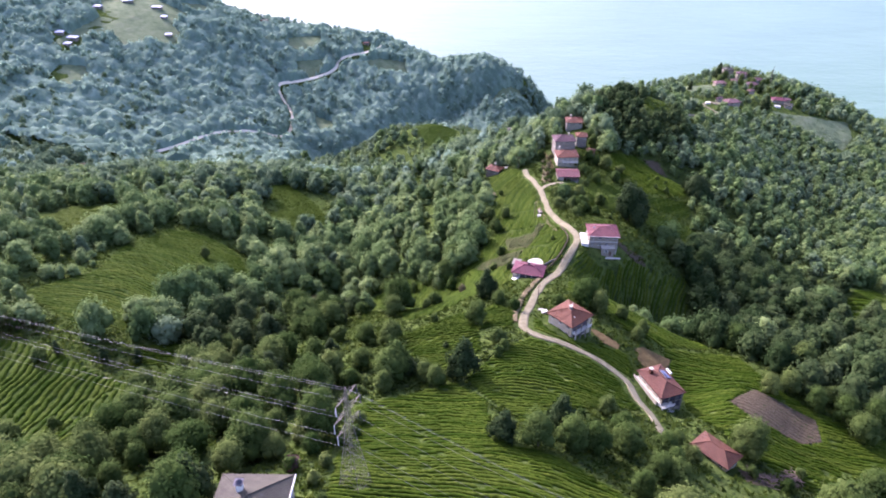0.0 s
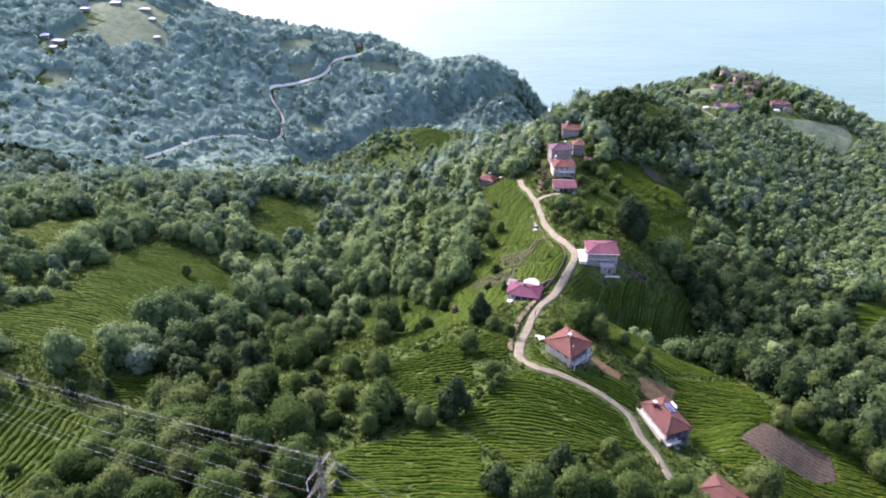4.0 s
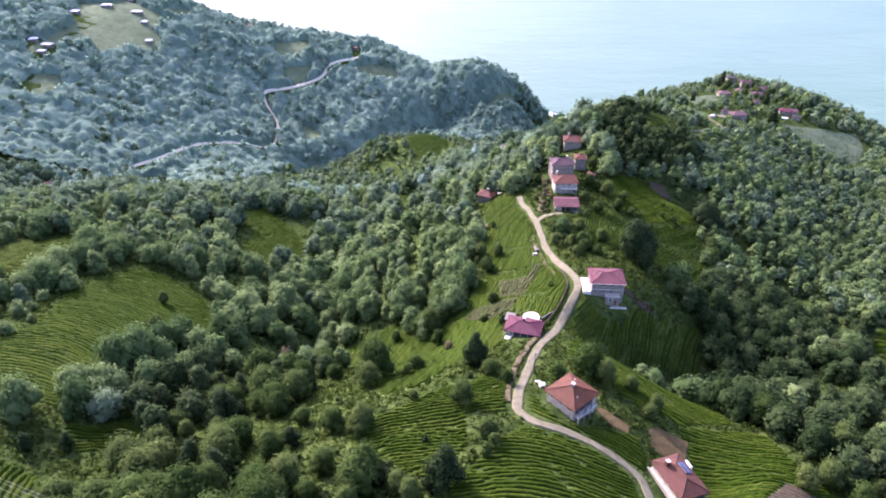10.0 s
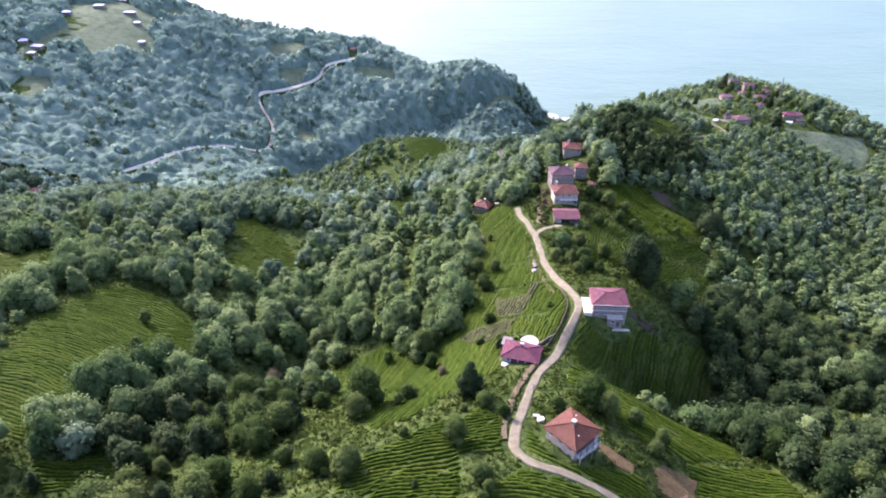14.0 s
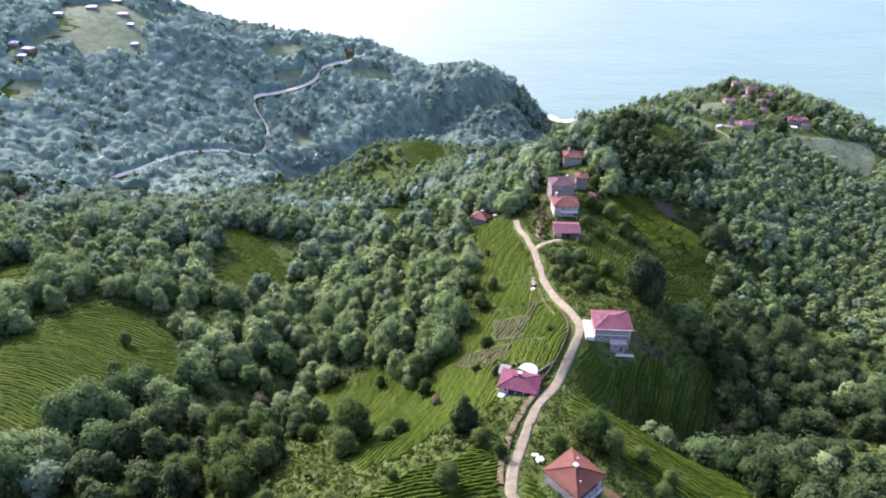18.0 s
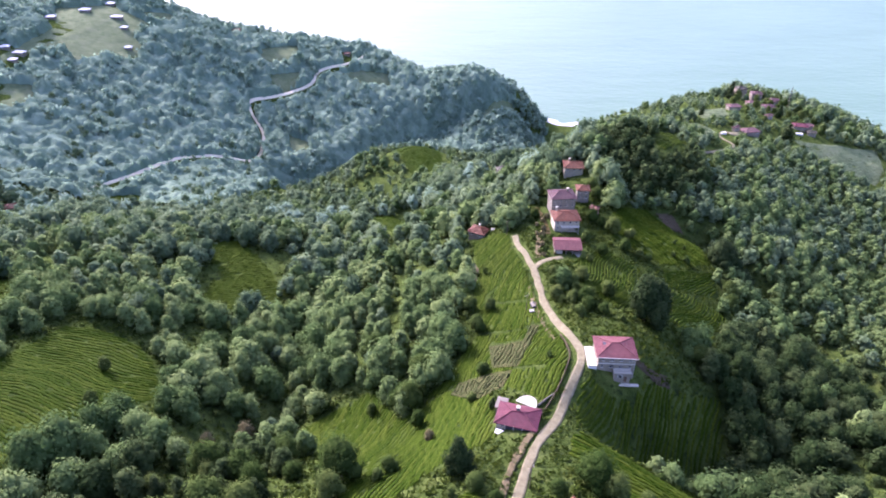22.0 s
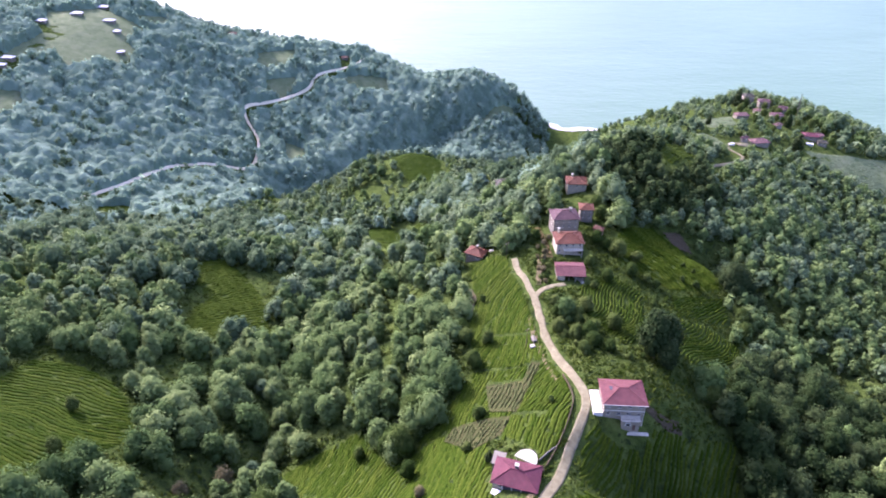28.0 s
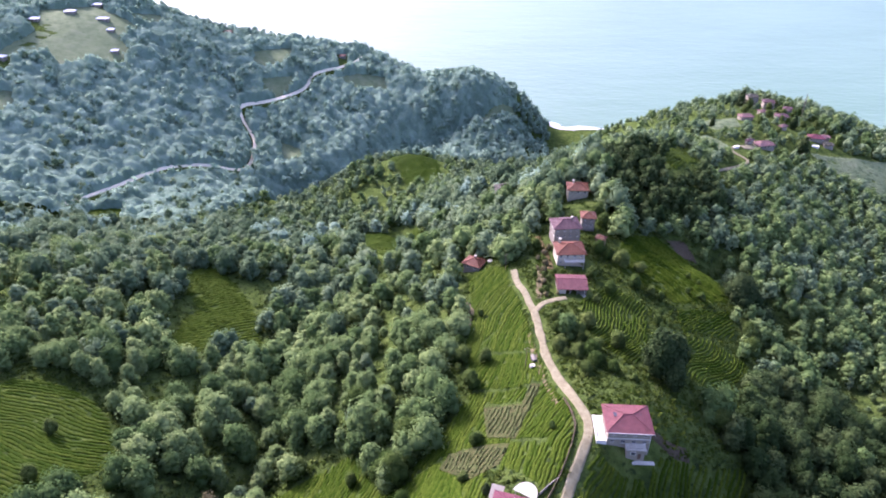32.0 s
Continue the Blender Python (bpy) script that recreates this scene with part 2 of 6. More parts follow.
# ---------------------------------------------------------------- the lie of the land
# crest and valley lines of the valley side, metres, sea level is z = 0
MAIN_CREST = [(-30, 70, 300), (20, 95, 285), (5, 121, 278), (30, 150, 270), (32, 181, 262.5), (38, 206, 257),
              (50, 235, 253), (59, 257, 251.5), (53, 300, 243), (48, 356, 235.5), (72, 360, 238), (84, 400, 236),
              (92, 438, 231), (112, 468, 238), (140, 510, 230), (170, 473, 234), (200, 640, 191), (224, 662, 189), (252, 720, 174),
              (336, 800, 157), (402, 800, 138)]
EAST_TERRACES = [(36.5, 168.5, 265.8), (40.5, 165.5, 265.2), (35, 174, 265.2), (47, 143, 266), (66, 166, 254), (76, 160, 249.5), (73, 144, 251), (80, 150, 249), (74, 131, 257.5), (75, 121, 257.8),
                 (66, 119, 262), (88, 147, 255.5), (110, 137, 249), (62, 208, 250), (78, 196, 246.5), (92, 188, 243), (66, 241, 250), (74, 241, 248.5), (81, 246, 246.5), (76, 229, 233),
                 (92, 223, 222), (108, 230, 214), (92, 252, 242), (108, 262, 234)]
EAST_FLANK = [(132, 193, 240), (146, 298, 211), (185, 290, 203), (198, 330, 194), (192, 376, 206), (110, 311, 230), (144, 398, 216), (120, 407, 228), (158, 370, 219), (237, 428, 194),
              (348, 532, 170), (252, 563, 204), (313, 597, 191), (184, 484, 225), (270, 420, 178), (405, 640, 168), (420, 720, 158)]
WEST_FLANK = [(2, 232, 233), (17, 204, 256), (-41, 205, 241), (-33, 253, 213), (-82, 248, 224), (-4, 287, 224),
              (-25, 324, 208), (35, 267, 241), (33, 311, 237), (-71, 357, 194), (-114, 417, 196), (-10, 516, 155),
              (-55, 509, 152), (46, 576, 172), (-14, 771, 106), (32, 373, 226), (-86, 177, 246), (-124, 167, 256),
              (-115, 137, 258), (-61, 110, 277), (-133, 241, 243), (-135, 285, 231), (-130, 309, 227), (-132, 330, 216)]
FAR_SIDE = [(-268, 597, 129), (-317, 530, 154), (-245, 762, 119), (-356, 737, 155), (-220, 877, 122), (-156, 947, 120),
            (-365, 890, 184), (-178, 1100, 137), (101, 990, 95), (-388, 1050, 205), (-476, 1000, 215), (-548, 1000, 216),
            (-343, 1080, 172), (-261, 1090, 150), (-85, 1120, 113), (19, 1080, 88), (81, 1000, 110), (140, 1050, 66), (178, 1050, 14)]
SPUR = [(-105, 720, 84), (-74, 728, 97), (-47, 815, 79), (-6, 858, 63), (-110, 613, 111), (-138, 598, 122), (-37, 573, 131), (-2, 619, 127), (-161, 853, 93), (-92, 862, 86)]
STREAM = [(-110, 590, 120), (10, 895, 56), (140, 1010, 24), (205, 1110, 1), (244, 1110, 1), (190, 900, 52), (260, 1000, 22), (85, 520, 196), (106, 600, 168), (113, 650, 140), (125, 720, 108), (140, 800, 74), (158, 900, 40), (172, 700, 160)]
OUTER = [(-600, 600, 215), (-700, 1000, 255), (-500, 300, 232), (-400, 100, 258), (0, -150, 335), (300, -100, 270), (-300, -100, 290),
         (400, 200, 195), (520, 420, 150), (600, 800, 40), (380, 950, 60), (450, 1040, -4), (690, 1000, -14), (-200, 1500, -60), (300, 1400, -60),
         (-800, 1500, -40), (800, 1300, -60), (-470, 1260, 40), (-178, 1250, 20), (0, 1200, 8), (900, 700, -20), (900, 200, 90), (-1000, 300, 260),
         (-1000, 1000, 220), (900, -300, 160), (-900, -300, 300), (0, -500, 320), (1300, 800, -60), (-1300, 1500, -40)]


def thin_plate(points):
    """A smooth surface through points: returns a function of arrays x, y."""
    p = np.array(points, float)
    q = p[:, :2] / 100
    d2 = ((q[:, None] - q[None]) ** 2).sum(-1)
    n = len(p)
    a = np.zeros((n + 3, n + 3))
    a[:n, :n] = np.where(d2 > 0, d2 * np.log(d2 + 1e-12), 0) + np.eye(n) * 0.004
    a[:n, n], a[:n, n + 1:], a[n, :n], a[n + 1:, :n] = 1, q, 1, q.T
    w = np.linalg.solve(a, np.concatenate([p[:, 2], np.zeros(3)]))

    def surface(x, y):
        x, y = np.asarray(x, float) / 100, np.asarray(y, float) / 100
        out = w[n] + w[n + 1] * x + w[n + 2] * y
        for k in range(n):
            r2 = (x - q[k, 0]) ** 2 + (y - q[k, 1]) ** 2 + 1e-9
            out = out + w[k] * r2 * np.log(r2)
        return out
    return surface


base_height = thin_plate(MAIN_CREST + EAST_TERRACES + EAST_FLANK + WEST_FLANK + FAR_SIDE + SPUR + STREAM + OUTER)


def swell(x, y, size, seed):
    """Smooth wandering waves between -1 and 1, for bumps and bends."""
    r = np.random.RandomState(seed)
    out = 0
    for _ in range(5):
        a, f, ph = r.uniform(0, 6.283), r.uniform(0.6, 1.5) / size, r.uniform(0, 6.283)
        out = out + np.sin((np.asarray(x) * np.cos(a) + np.asarray(y) * np.sin(a)) * f * 6.283 + ph)
    return out / 3.2


RAVINES = [([(160, 388), (168, 366), (176, 355), (183, 342), (190, 326), (189, 308), (200, 285), (216, 262)], 18, 12),
           ([(64, 224), (78, 226), (94, 221), (112, 227)], 7, 9),
           ([(-60, 240), (-48, 268), (-46, 300), (-52, 340), (-48, 390), (-40, 440)], 8, 11),
           ([(-150, 735), (-115, 772), (-80, 815), (-62, 850), (-30, 892), (30, 935), (100, 985)], 20, 20),
           ([(30, 420), (10, 452), (-4, 490), (-14, 540)], 7, 12)]


def ravine(x, y):
    """How far the stream beds are cut below the smooth slopes."""
    cut = 0
    for line, deep, wide in RAVINES:
        d2 = np.full(np.shape(x), 1e9)
        for (ax, ay), (bx, by) in zip(line, line[1:]):
            s = np.clip(((x - ax) * (bx - ax) + (y - ay) * (by - ay)) / ((bx - ax) ** 2 + (by - ay) ** 2), 0, 1)
            d2 = np.minimum(d2, (x - ax - s * (bx - ax)) ** 2 + (y - ay - s * (by - ay)) ** 2)
        cut = cut + deep * np.exp(-d2 / wide ** 2)
    return cut


def height(x, y):
    x, y = np.asarray(x, float), np.asarray(y, float)
    return base_height(x, y) - ravine(x, y) + 0.8 * swell(x, y, 70, 3) + 0.25 * swell(x, y, 22, 4)


# ---------------------------------------------------------------- building helpers
class Shape:
    """Collects corners and faces of one mesh."""

    def __init__(self):
        self.v, self.f = [], []

    def add(self, verts, faces):
        k = len(self.v)
        self.v += [tuple(map(float, p)) for p in verts]
        self.f += [tuple(k + i for i in f) for f in faces]
        return self

    def box(self, x0, x1, y0, y1, z0, z1, m=None):
        c = [(x, y, z) for z in (z0, z1) for x, y in ((x0, y0), (x1, y0), (x1, y1), (x0, y1))]
        if m is not None:
            c = [tuple(m @ Vector(p)) for p in c]
        return self.add(c, [(3, 2, 1, 0), (4, 5, 6, 7), (0, 1, 5, 4), (1, 2, 6, 5), (2, 3, 7, 6), (3, 0, 4, 7)])

    def beam(self, a, b, r, sides=4, r2=None):
        """A bar from a to b."""
        a, b = Vector(a), Vector(b)
        q = (b - a).to_track_quat("Z", "Y").to_matrix()
        ring = [q @ Vector((math.cos(6.2832 * (i + 0.5) / sides), math.sin(6.2832 * (i + 0.5) / sides), 0)) for i in range(sides)]
        r2 = r if r2 is None else r2
        return self.add([a + p * r for p in ring] + [b + p * r2 for p in ring],
                        [(i, (i + 1) % sides, sides + (i + 1) % sides, sides + i) for i in range(sides)] + [tuple(range(sides))[::-1], tuple(range(sides, 2 * sides))])

    def mesh(self, name, mat, smooth=False):
        me = bpy.data.meshes.new(name)
        me.from_pydata(self.v, [], self.f)
        me.materials.append(mat)
        if smooth:
            me.shade_smooth()
        return me


def part(name, shape, mat, parent=None, label="", m=None, smooth=False):
    """One mesh object, under a thing or a part."""
    ob = new(name, shape.mesh(name, mat, smooth) if isinstance(shape, Shape) else shape)
    if parent is not None:
        ob.parent = parent
    if m is not None:
        ob.matrix_basis = m
    if label:
        tagged(ob, label)
    return ob


def array_mesh(name, verts, faces, mat, smooth_faces=None, tint=None):
    """A large mesh from arrays; faces: an (n, 3) or (n, 4) array."""
    me = bpy.data.meshes.new(name)
    k = faces.shape[1]
    me.vertices.add(len(verts))
    me.vertices.foreach_set("co", np.asarray(verts, np.float32).ravel())
    me.loops.add(faces.size)
    me.loops.foreach_set("vertex_index", np.asarray(faces, np.int32).ravel())
    me.polygons.add(len(faces))
    me.polygons.foreach_set("loop_start", np.arange(0, faces.size, k, dtype=np.int32))
    me.polygons.foreach_set("loop_total", np.full(len(faces), k, np.int32))
    if smooth_faces is not None:
        me.polygons.foreach_set("use_smooth", np.asarray(smooth_faces, bool))
    me.update(calc_edges=True)
    if tint is not None:
        at = me.attributes.new("tint", 'FLOAT', 'POINT')
        at.data.foreach_set("value", np.asarray(tint, np.float32))
    me.materials.append(mat)
    return me


def inside(x, y, poly):
    """Which of the points lie in a polygon of plan corners."""
    x, y = np.asarray(x, float), np.asarray(y, float)
    res = np.zeros(x.shape, bool)
    for (ax, ay), (bx, by) in zip(poly, poly[1:] + poly[:1]):
        if ay != by:
            cross = (ay > y) != (by > y)
            res ^= cross & (x < (bx - ax) * (y - ay) / (by - ay) + ax)
    return res


def near_line(x, y, line):
    """Distance of points from a line of plan corners."""
    x, y = np.asarray(x, float), np.asarray(y, float)
    best = np.full(x.shape, 1e9)
    for (ax, ay), (bx, by) in zip(line, line[1:]):
        dx, dy = bx - ax, by - ay
        s = np.clip(((x - ax) * dx + (y - ay) * dy) / (dx * dx + dy * dy + 1e-9), 0, 1)
        best = np.minimum(best, np.hypot(x - ax - s * dx, y - ay - s * dy))
    return best


def rounded(line, step):
    """A smooth curve through plan corners, with a point at every step."""
    p = np.array([line[0]] + list(line) + [line[-1]], float)
    out = []
    for i in range(1, len(p) - 2):
        n = max(2, int(np.hypot(*(p[i + 1] - p[i])) / step))
        for t in np.arange(n) / n:
            out.append(0.5 * (2 * p[i] + (p[i + 1] - p[i - 1]) * t + (2 * p[i - 1] - 5 * p[i] + 4 * p[i + 1] - p[i + 2]) * t * t + (3 * p[i] - p[i - 1] - 3 * p[i + 1] + p[i + 2]) * t ** 3))
    return np.array(out + [p[-1]])


def z_at(x, y):
    return float(height(x, y))


# ---------------------------------------------------------------- plan: roads, tea gardens, plots
ROAD = [(62, 118), (60, 127), (60, 136), (58, 143), (57, 152), (49, 157.5), (39, 161), (30, 163), (26.5, 169), (28, 179), (32, 191), (38, 206), (46, 219), (53, 234),
        (59.5, 249), (58, 262), (55, 276), (53, 293), (53, 311), (52, 326), (49, 344), (48.5, 356)]
LANE = [(53, 319), (58, 325), (67, 328)]
FAR_ROAD = [(-95, 1059), (-106, 1026), (-151, 981), (-158, 952), (-182, 919), (-221, 879), (-218, 855), (-198, 822), (-191, 769), (-200, 749), (-230, 735),
            (-260, 708), (-280, 663), (-298, 627), (-304, 606)]
EAST_ROAD = [(180, 474), (207, 504), (225, 523), (231, 532), (225, 545), (232, 556), (246, 560)]
TEA_NEAR = {
    "crest": [(6, 136), (20, 154), (30, 163), (58, 156), (60, 136), (46, 131), (33, 123), (20, 114), (10, 127)],
    "pylon": [(-23, 122), (4, 134), (12, 124), (12, 106), (22, 103), (34, 97), (44, 88), (40, 62), (-22, 62), (-23, 98)],
    "east": [(76, 176), (104, 178), (107, 158), (118, 147), (134, 137), (134, 108), (110, 108), (92, 118), (82, 130), (77, 140), (75, 155)],
    "verge": [(28, 181), (41, 167), (62, 167), (62, 155), (43, 158), (28, 163)],
    "saddle": [(50, 216), (62, 216), (74, 208), (86, 203), (100, 196), (97, 182), (79, 176), (66, 178), (59, 186), (47, 204)],
    "shade": [(57, 240), (79, 244), (94, 248), (114, 254), (112, 236), (98, 222), (80, 219), (66, 217), (52, 220)],
    "meadow": [(-44, 257), (-15, 269), (-2, 245), (14, 251), (28, 243), (28, 211), (12, 202), (0, 190), (-13, 182), (-22, 212)],
    "terrace": [(28, 374), (47, 362), (49, 323), (52, 288), (54, 276), (40, 276), (27, 280), (25, 302), (29, 324)],
    "lower_terrace": [(27, 279), (40, 275.5), (54, 275.5), (57, 262), (52, 236), (43, 226), (35, 236), (12, 241), (-2, 241), (12, 258)],
    "stair": [(108, 392), (127, 405), (143, 394), (160, 396), (148, 352), (119, 341), (107, 348), (93, 362)],
    "inner_stair": [(72, 332), (90, 343), (103, 334), (95, 306), (83, 281), (76, 288), (70, 305)],
    "middle_stair": [(117, 338), (147, 348), (143, 330), (115, 323)],
    "lower_stair": [(106, 316), (128, 325), (145, 316), (127, 296), (115, 282), (101, 286)],
    "knoll": [(-164, 204), (-146, 230), (-150, 259), (-148, 273), (-142, 293), (-126, 294), (-112, 289), (-102, 279), (-92, 261), (-105, 235), (-111, 219), (-120, 203), (-114, 187), (-132, 186)],
    "rows": [(-152, 174), (-136, 169), (-120, 163), (-99, 155), (-91, 136), (-98, 124), (-111, 116), (-130, 116), (-155, 140)],
    "ledge": [(-110, 179), (-89, 189), (-86, 177), (-101, 167)],
    "slope": [(12, 166), (24, 166), (27, 180), (20, 189), (2, 180), (-20, 164), (-18, 144), (2, 140), (12, 150)],
    "hollow": [(-14, 186), (-2, 186), (8, 200), (-4, 205), (-20, 200)],
}
TEA_FAR = {
    "upper": [(-210, 323), (-197, 335), (-170, 300), (-168, 279), (-176, 271), (-215, 290)],
    "glade": [(-127, 404), (-113, 425), (-94, 404), (-81, 387), (-66, 347), (-85, 350), (-98, 330), (-109, 342), (-110, 365), (-106, 377), (-116, 389)],
    "spur": [(-48, 800), (10, 840), (20, 700), (-15, 681)],
    "patch": [(-46, 558), (-2, 537), (-15, 506), (-35, 472)],
    "left": [(-284, 600), (-258, 621), (-245, 577), (-267, 568)],
    "bow": [(158, 510), (186, 525), (173, 478), (152, 456), (147, 462)],
    "far_east": [(303, 582), (330, 588), (397, 610), (380, 570), (356, 539), (333, 553), (309, 560)],
    "dell": [(-287, 608), (-265, 619), (-247, 596), (-258, 580), (-269, 581)],
    "flank": [(-41, 537), (-21, 549), (0, 537), (11, 493), (-1, 499), (-10, 435), (-30, 470)],
    "west_slope": [(-200, 339), (-191, 344), (-177, 329), (-168, 311), (-169, 293)],
    "east_glade": [(182, 241), (205, 272), (226, 295), (246, 300), (243, 289), (217, 263), (197, 248)],
    "cape": [(206, 550), (210, 586), (222, 584), (227, 556), (212, 536)],
    "cape_top": [(235, 634), (270, 645), (263, 617), (232, 597)],
}
ROW_TURN = {"crest": 2, "hollow": 15, "pylon": -4, "east": -12, "verge": -20, "saddle": -28, "shade": 64, "meadow": 70, "terrace": 64, "lower_terrace": 60, "stair": -51, "inner_stair": -120, "middle_stair": -131, "lower_stair": -128, "knoll": -8,
            "rows": 96, "ledge": 15, "slope": 10, "upper": 10, "glade": 35, "spur": 0, "patch": 20, "left": 0, "bow": 50, "far_east": -25, "east_glade": -20, "dell": 10, "flank": 30, "west_slope": -15, "cape": 40, "cape_top": -10}
FOOTPATHS = [[(30.5, 303.8), (37.7, 311.0)], [(30.9, 298.5), (49.3, 293.6)], [(30.6, 270.9), (42.1, 266.7)], [(36.4, 248.8), (45.7, 245.9)]]
PLOTS = {
    "east": [(88, 146), (99, 154), (115, 144), (113, 136), (106, 134), (93, 138)],
    "west": [(30, 270), (42, 266), (46, 276), (49, 274), (43, 261), (38, 249), (30, 254)],
    "west_low": [(18, 252), (28, 251), (36, 247), (32, 239), (24, 237), (15, 247)],
    "yard": [(64.8, 170.2), (68.5, 172.7), (77.4, 169.7), (74.4, 163.6), (68.3, 162.5), (64.7, 164.0)],
    "yard_low": [(49.7, 174.5), (52.0, 175.5), (59.3, 169.9), (57.8, 166.9), (53.4, 168.4)],
    "stair_top": [(134, 405), (145, 409), (150, 398), (140, 396)],
}
CLEARINGS = [
    [(-45, 125), (32, 165), (30, 225), (0, 240), (-30, 215), (-50, 170)],
    [(56, 160), (100, 175), (100, 205), (62, 215), (40, 190)],
    [(12, 230), (64, 225), (62, 300), (56, 360), (30, 375), (20, 300)],
    [(56, 262), (84, 262), (112, 300), (152, 385), (120, 402), (66, 345), (58, 310)],
    [(58, 335), (95, 335), (100, 400), (84, 410), (60, 385)],
    [(-25, 60), (40, 60), (60, 140), (10, 140)],
    [(-150, 115), (-90, 115), (-85, 175), (-150, 180)],
    [(-470, 780), (-420, 850), (-400, 830), (-360, 870), (-345, 900), (-370, 920), (-350, 955), (-420, 985), (-480, 960), (-450, 900)],
]

# DEEP, RAVINE: woods here get the dark leaf colour that includes painted shade
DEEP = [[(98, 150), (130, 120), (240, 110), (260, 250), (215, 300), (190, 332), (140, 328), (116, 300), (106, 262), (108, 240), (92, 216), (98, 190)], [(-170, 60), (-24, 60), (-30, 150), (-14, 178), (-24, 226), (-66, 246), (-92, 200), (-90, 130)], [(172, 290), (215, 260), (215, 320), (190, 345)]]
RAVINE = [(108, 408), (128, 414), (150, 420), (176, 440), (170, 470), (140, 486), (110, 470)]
MEADOWS = [
    [(-470, 780), (-420, 850), (-400, 830), (-360, 870), (-345, 900), (-370, 920), (-350, 955), (-420, 985), (-480, 960), (-450, 900)],
    [(-390, 978), (-350, 1011), (-336, 980), (-362, 966)], [(-444, 754), (-418, 767), (-400, 735), (-415, 712), (-440, 709)],
    [(-232, 996), (-190, 1041), (-179, 996), (-206, 963), (-226, 960)],
    [(-212, 943), (-177, 966), (-170, 944), (-188, 916), (-206, 913)], [(-126, 986), (-96, 1005), (-57, 1012), (-55, 978), (-93, 968)],
    [(-166, 800), (-171, 838), (-146, 831), (-141, 806), (-153, 793)],
    [(64, 950), (88, 980), (122, 1030), (134, 1023), (82, 940)],
]

CAPE = [(222, 545), (262, 552), (300, 552), (340, 590), (350, 690), (305, 725), (255, 665), (225, 600)]
CAPE_WEST = [(150, 590), (225, 590), (255, 665), (305, 725), (340, 820), (150, 800)]
HAMLET_YARD = [(51, 316), (82, 316), (88, 372), (84, 392), (60, 392), (54, 360)]
OPEN = [[(28, 182), (47, 182), (50, 204), (44, 212), (34, 206)], [(36, 219), (49, 219), (50, 237), (38, 237)], [(60, 255), (75, 255), (78, 272), (60, 272)], [(56, 330), (66, 330), (66, 360), (54, 360)], [(-40, 80), (-18, 80), (-16, 101), (-36, 101)], [(75, 242), (74, 264), (88, 269), (101, 272), (105, 259), (116, 249), (96, 245)], [(120, 340), (148, 350), (142, 328), (118, 322)], [(100, 340), (118, 345), (118, 318), (104, 312)]]

# ---------------------------------------------------------------- ground, sea, shore
xs = np.concatenate([np.arange(-1500, -420, 40), np.arange(-420, -160, 10), np.arange(-160, 200, 3), np.arange(200, 460, 10), np.arange(460, 1501, 40)])
ys = np.concatenate([np.arange(-800, 30, 30), np.arange(30, 420, 3), np.arange(420, 1240, 8), np.arange(1240, 1700, 40)])
gx, gy = np.meshgrid(xs, ys)
gz = height(gx, gy)
nx, ny = len(xs), len(ys)
ii = (np.arange(ny - 1)[:, None] * nx + np.arange(nx - 1)[None]).ravel()
ground = new("ground", array_mesh("ground", np.stack([gx, gy, gz], -1).reshape(-1, 3), np.stack([ii, ii + 1, ii + 1 + nx, ii + nx], 1), GRASS, np.ones(len(ii), bool)))
tagged(ground, "steep green hillsides of rough grass and scrub running down to the sea", "ground", kind="structure")

sea = part("water", Shape().add([(-6000, 700, 0), (6000, 700, 0), (6000, 7000, 0), (-6000, 7000, 0)], [(0, 1, 2, 3)]), SEA)
tagged(sea, "calm pale turquoise sea with a fine ripple", "sea", kind="structure")


def ribbon(line, width, lift, step=1.6, wobble=0.25, seed=1):
    """A strip laid over the ground along a line, with edges that wander and turn down into the ground."""
    c = rounded(line, step)
    d = np.gradient(c, axis=0)
    d /= np.linalg.norm(d, axis=1)[:, None] + 1e-9
    side = np.stack([d[:, 1], -d[:, 0]], 1)
    r = np.random.RandomState(seed)
    wl, wr = (width / 2 * (1 + wobble * np.convolve(r.uniform(-1, 1, len(c)), np.ones(3) / 3, "same")) for _ in range(2))
    v = []
    for k, o in enumerate((-1.15, -1, -0.6, 0, 0.6, 1, 1.15)):
        p = c + side * (o * (wl if o < 0 else wr))[:, None]
        z = height(p[:, 0], p[:, 1]) + (lift if 0 < k < 6 else -0.5) - (0.05 if k in (2, 4) else 0)
        v.append(np.column_stack([p, z]))
    v = np.stack(v, 1)
    n = len(c)
    i = (np.arange(n - 1)[:, None] * 7 + np.arange(6)[None]).ravel()
    return v.reshape(-1, 3), np.stack([i, i + 1, i + 8, i + 7], 1)


def lay(name, label, line, width, mat, lift=0.22, **kw):
    v, f = ribbon(line, width, lift, **kw)
    return tagged(new(name, array_mesh(name, v, f, mat, np.ones(len(f), bool))), label, "road", kind="structure")


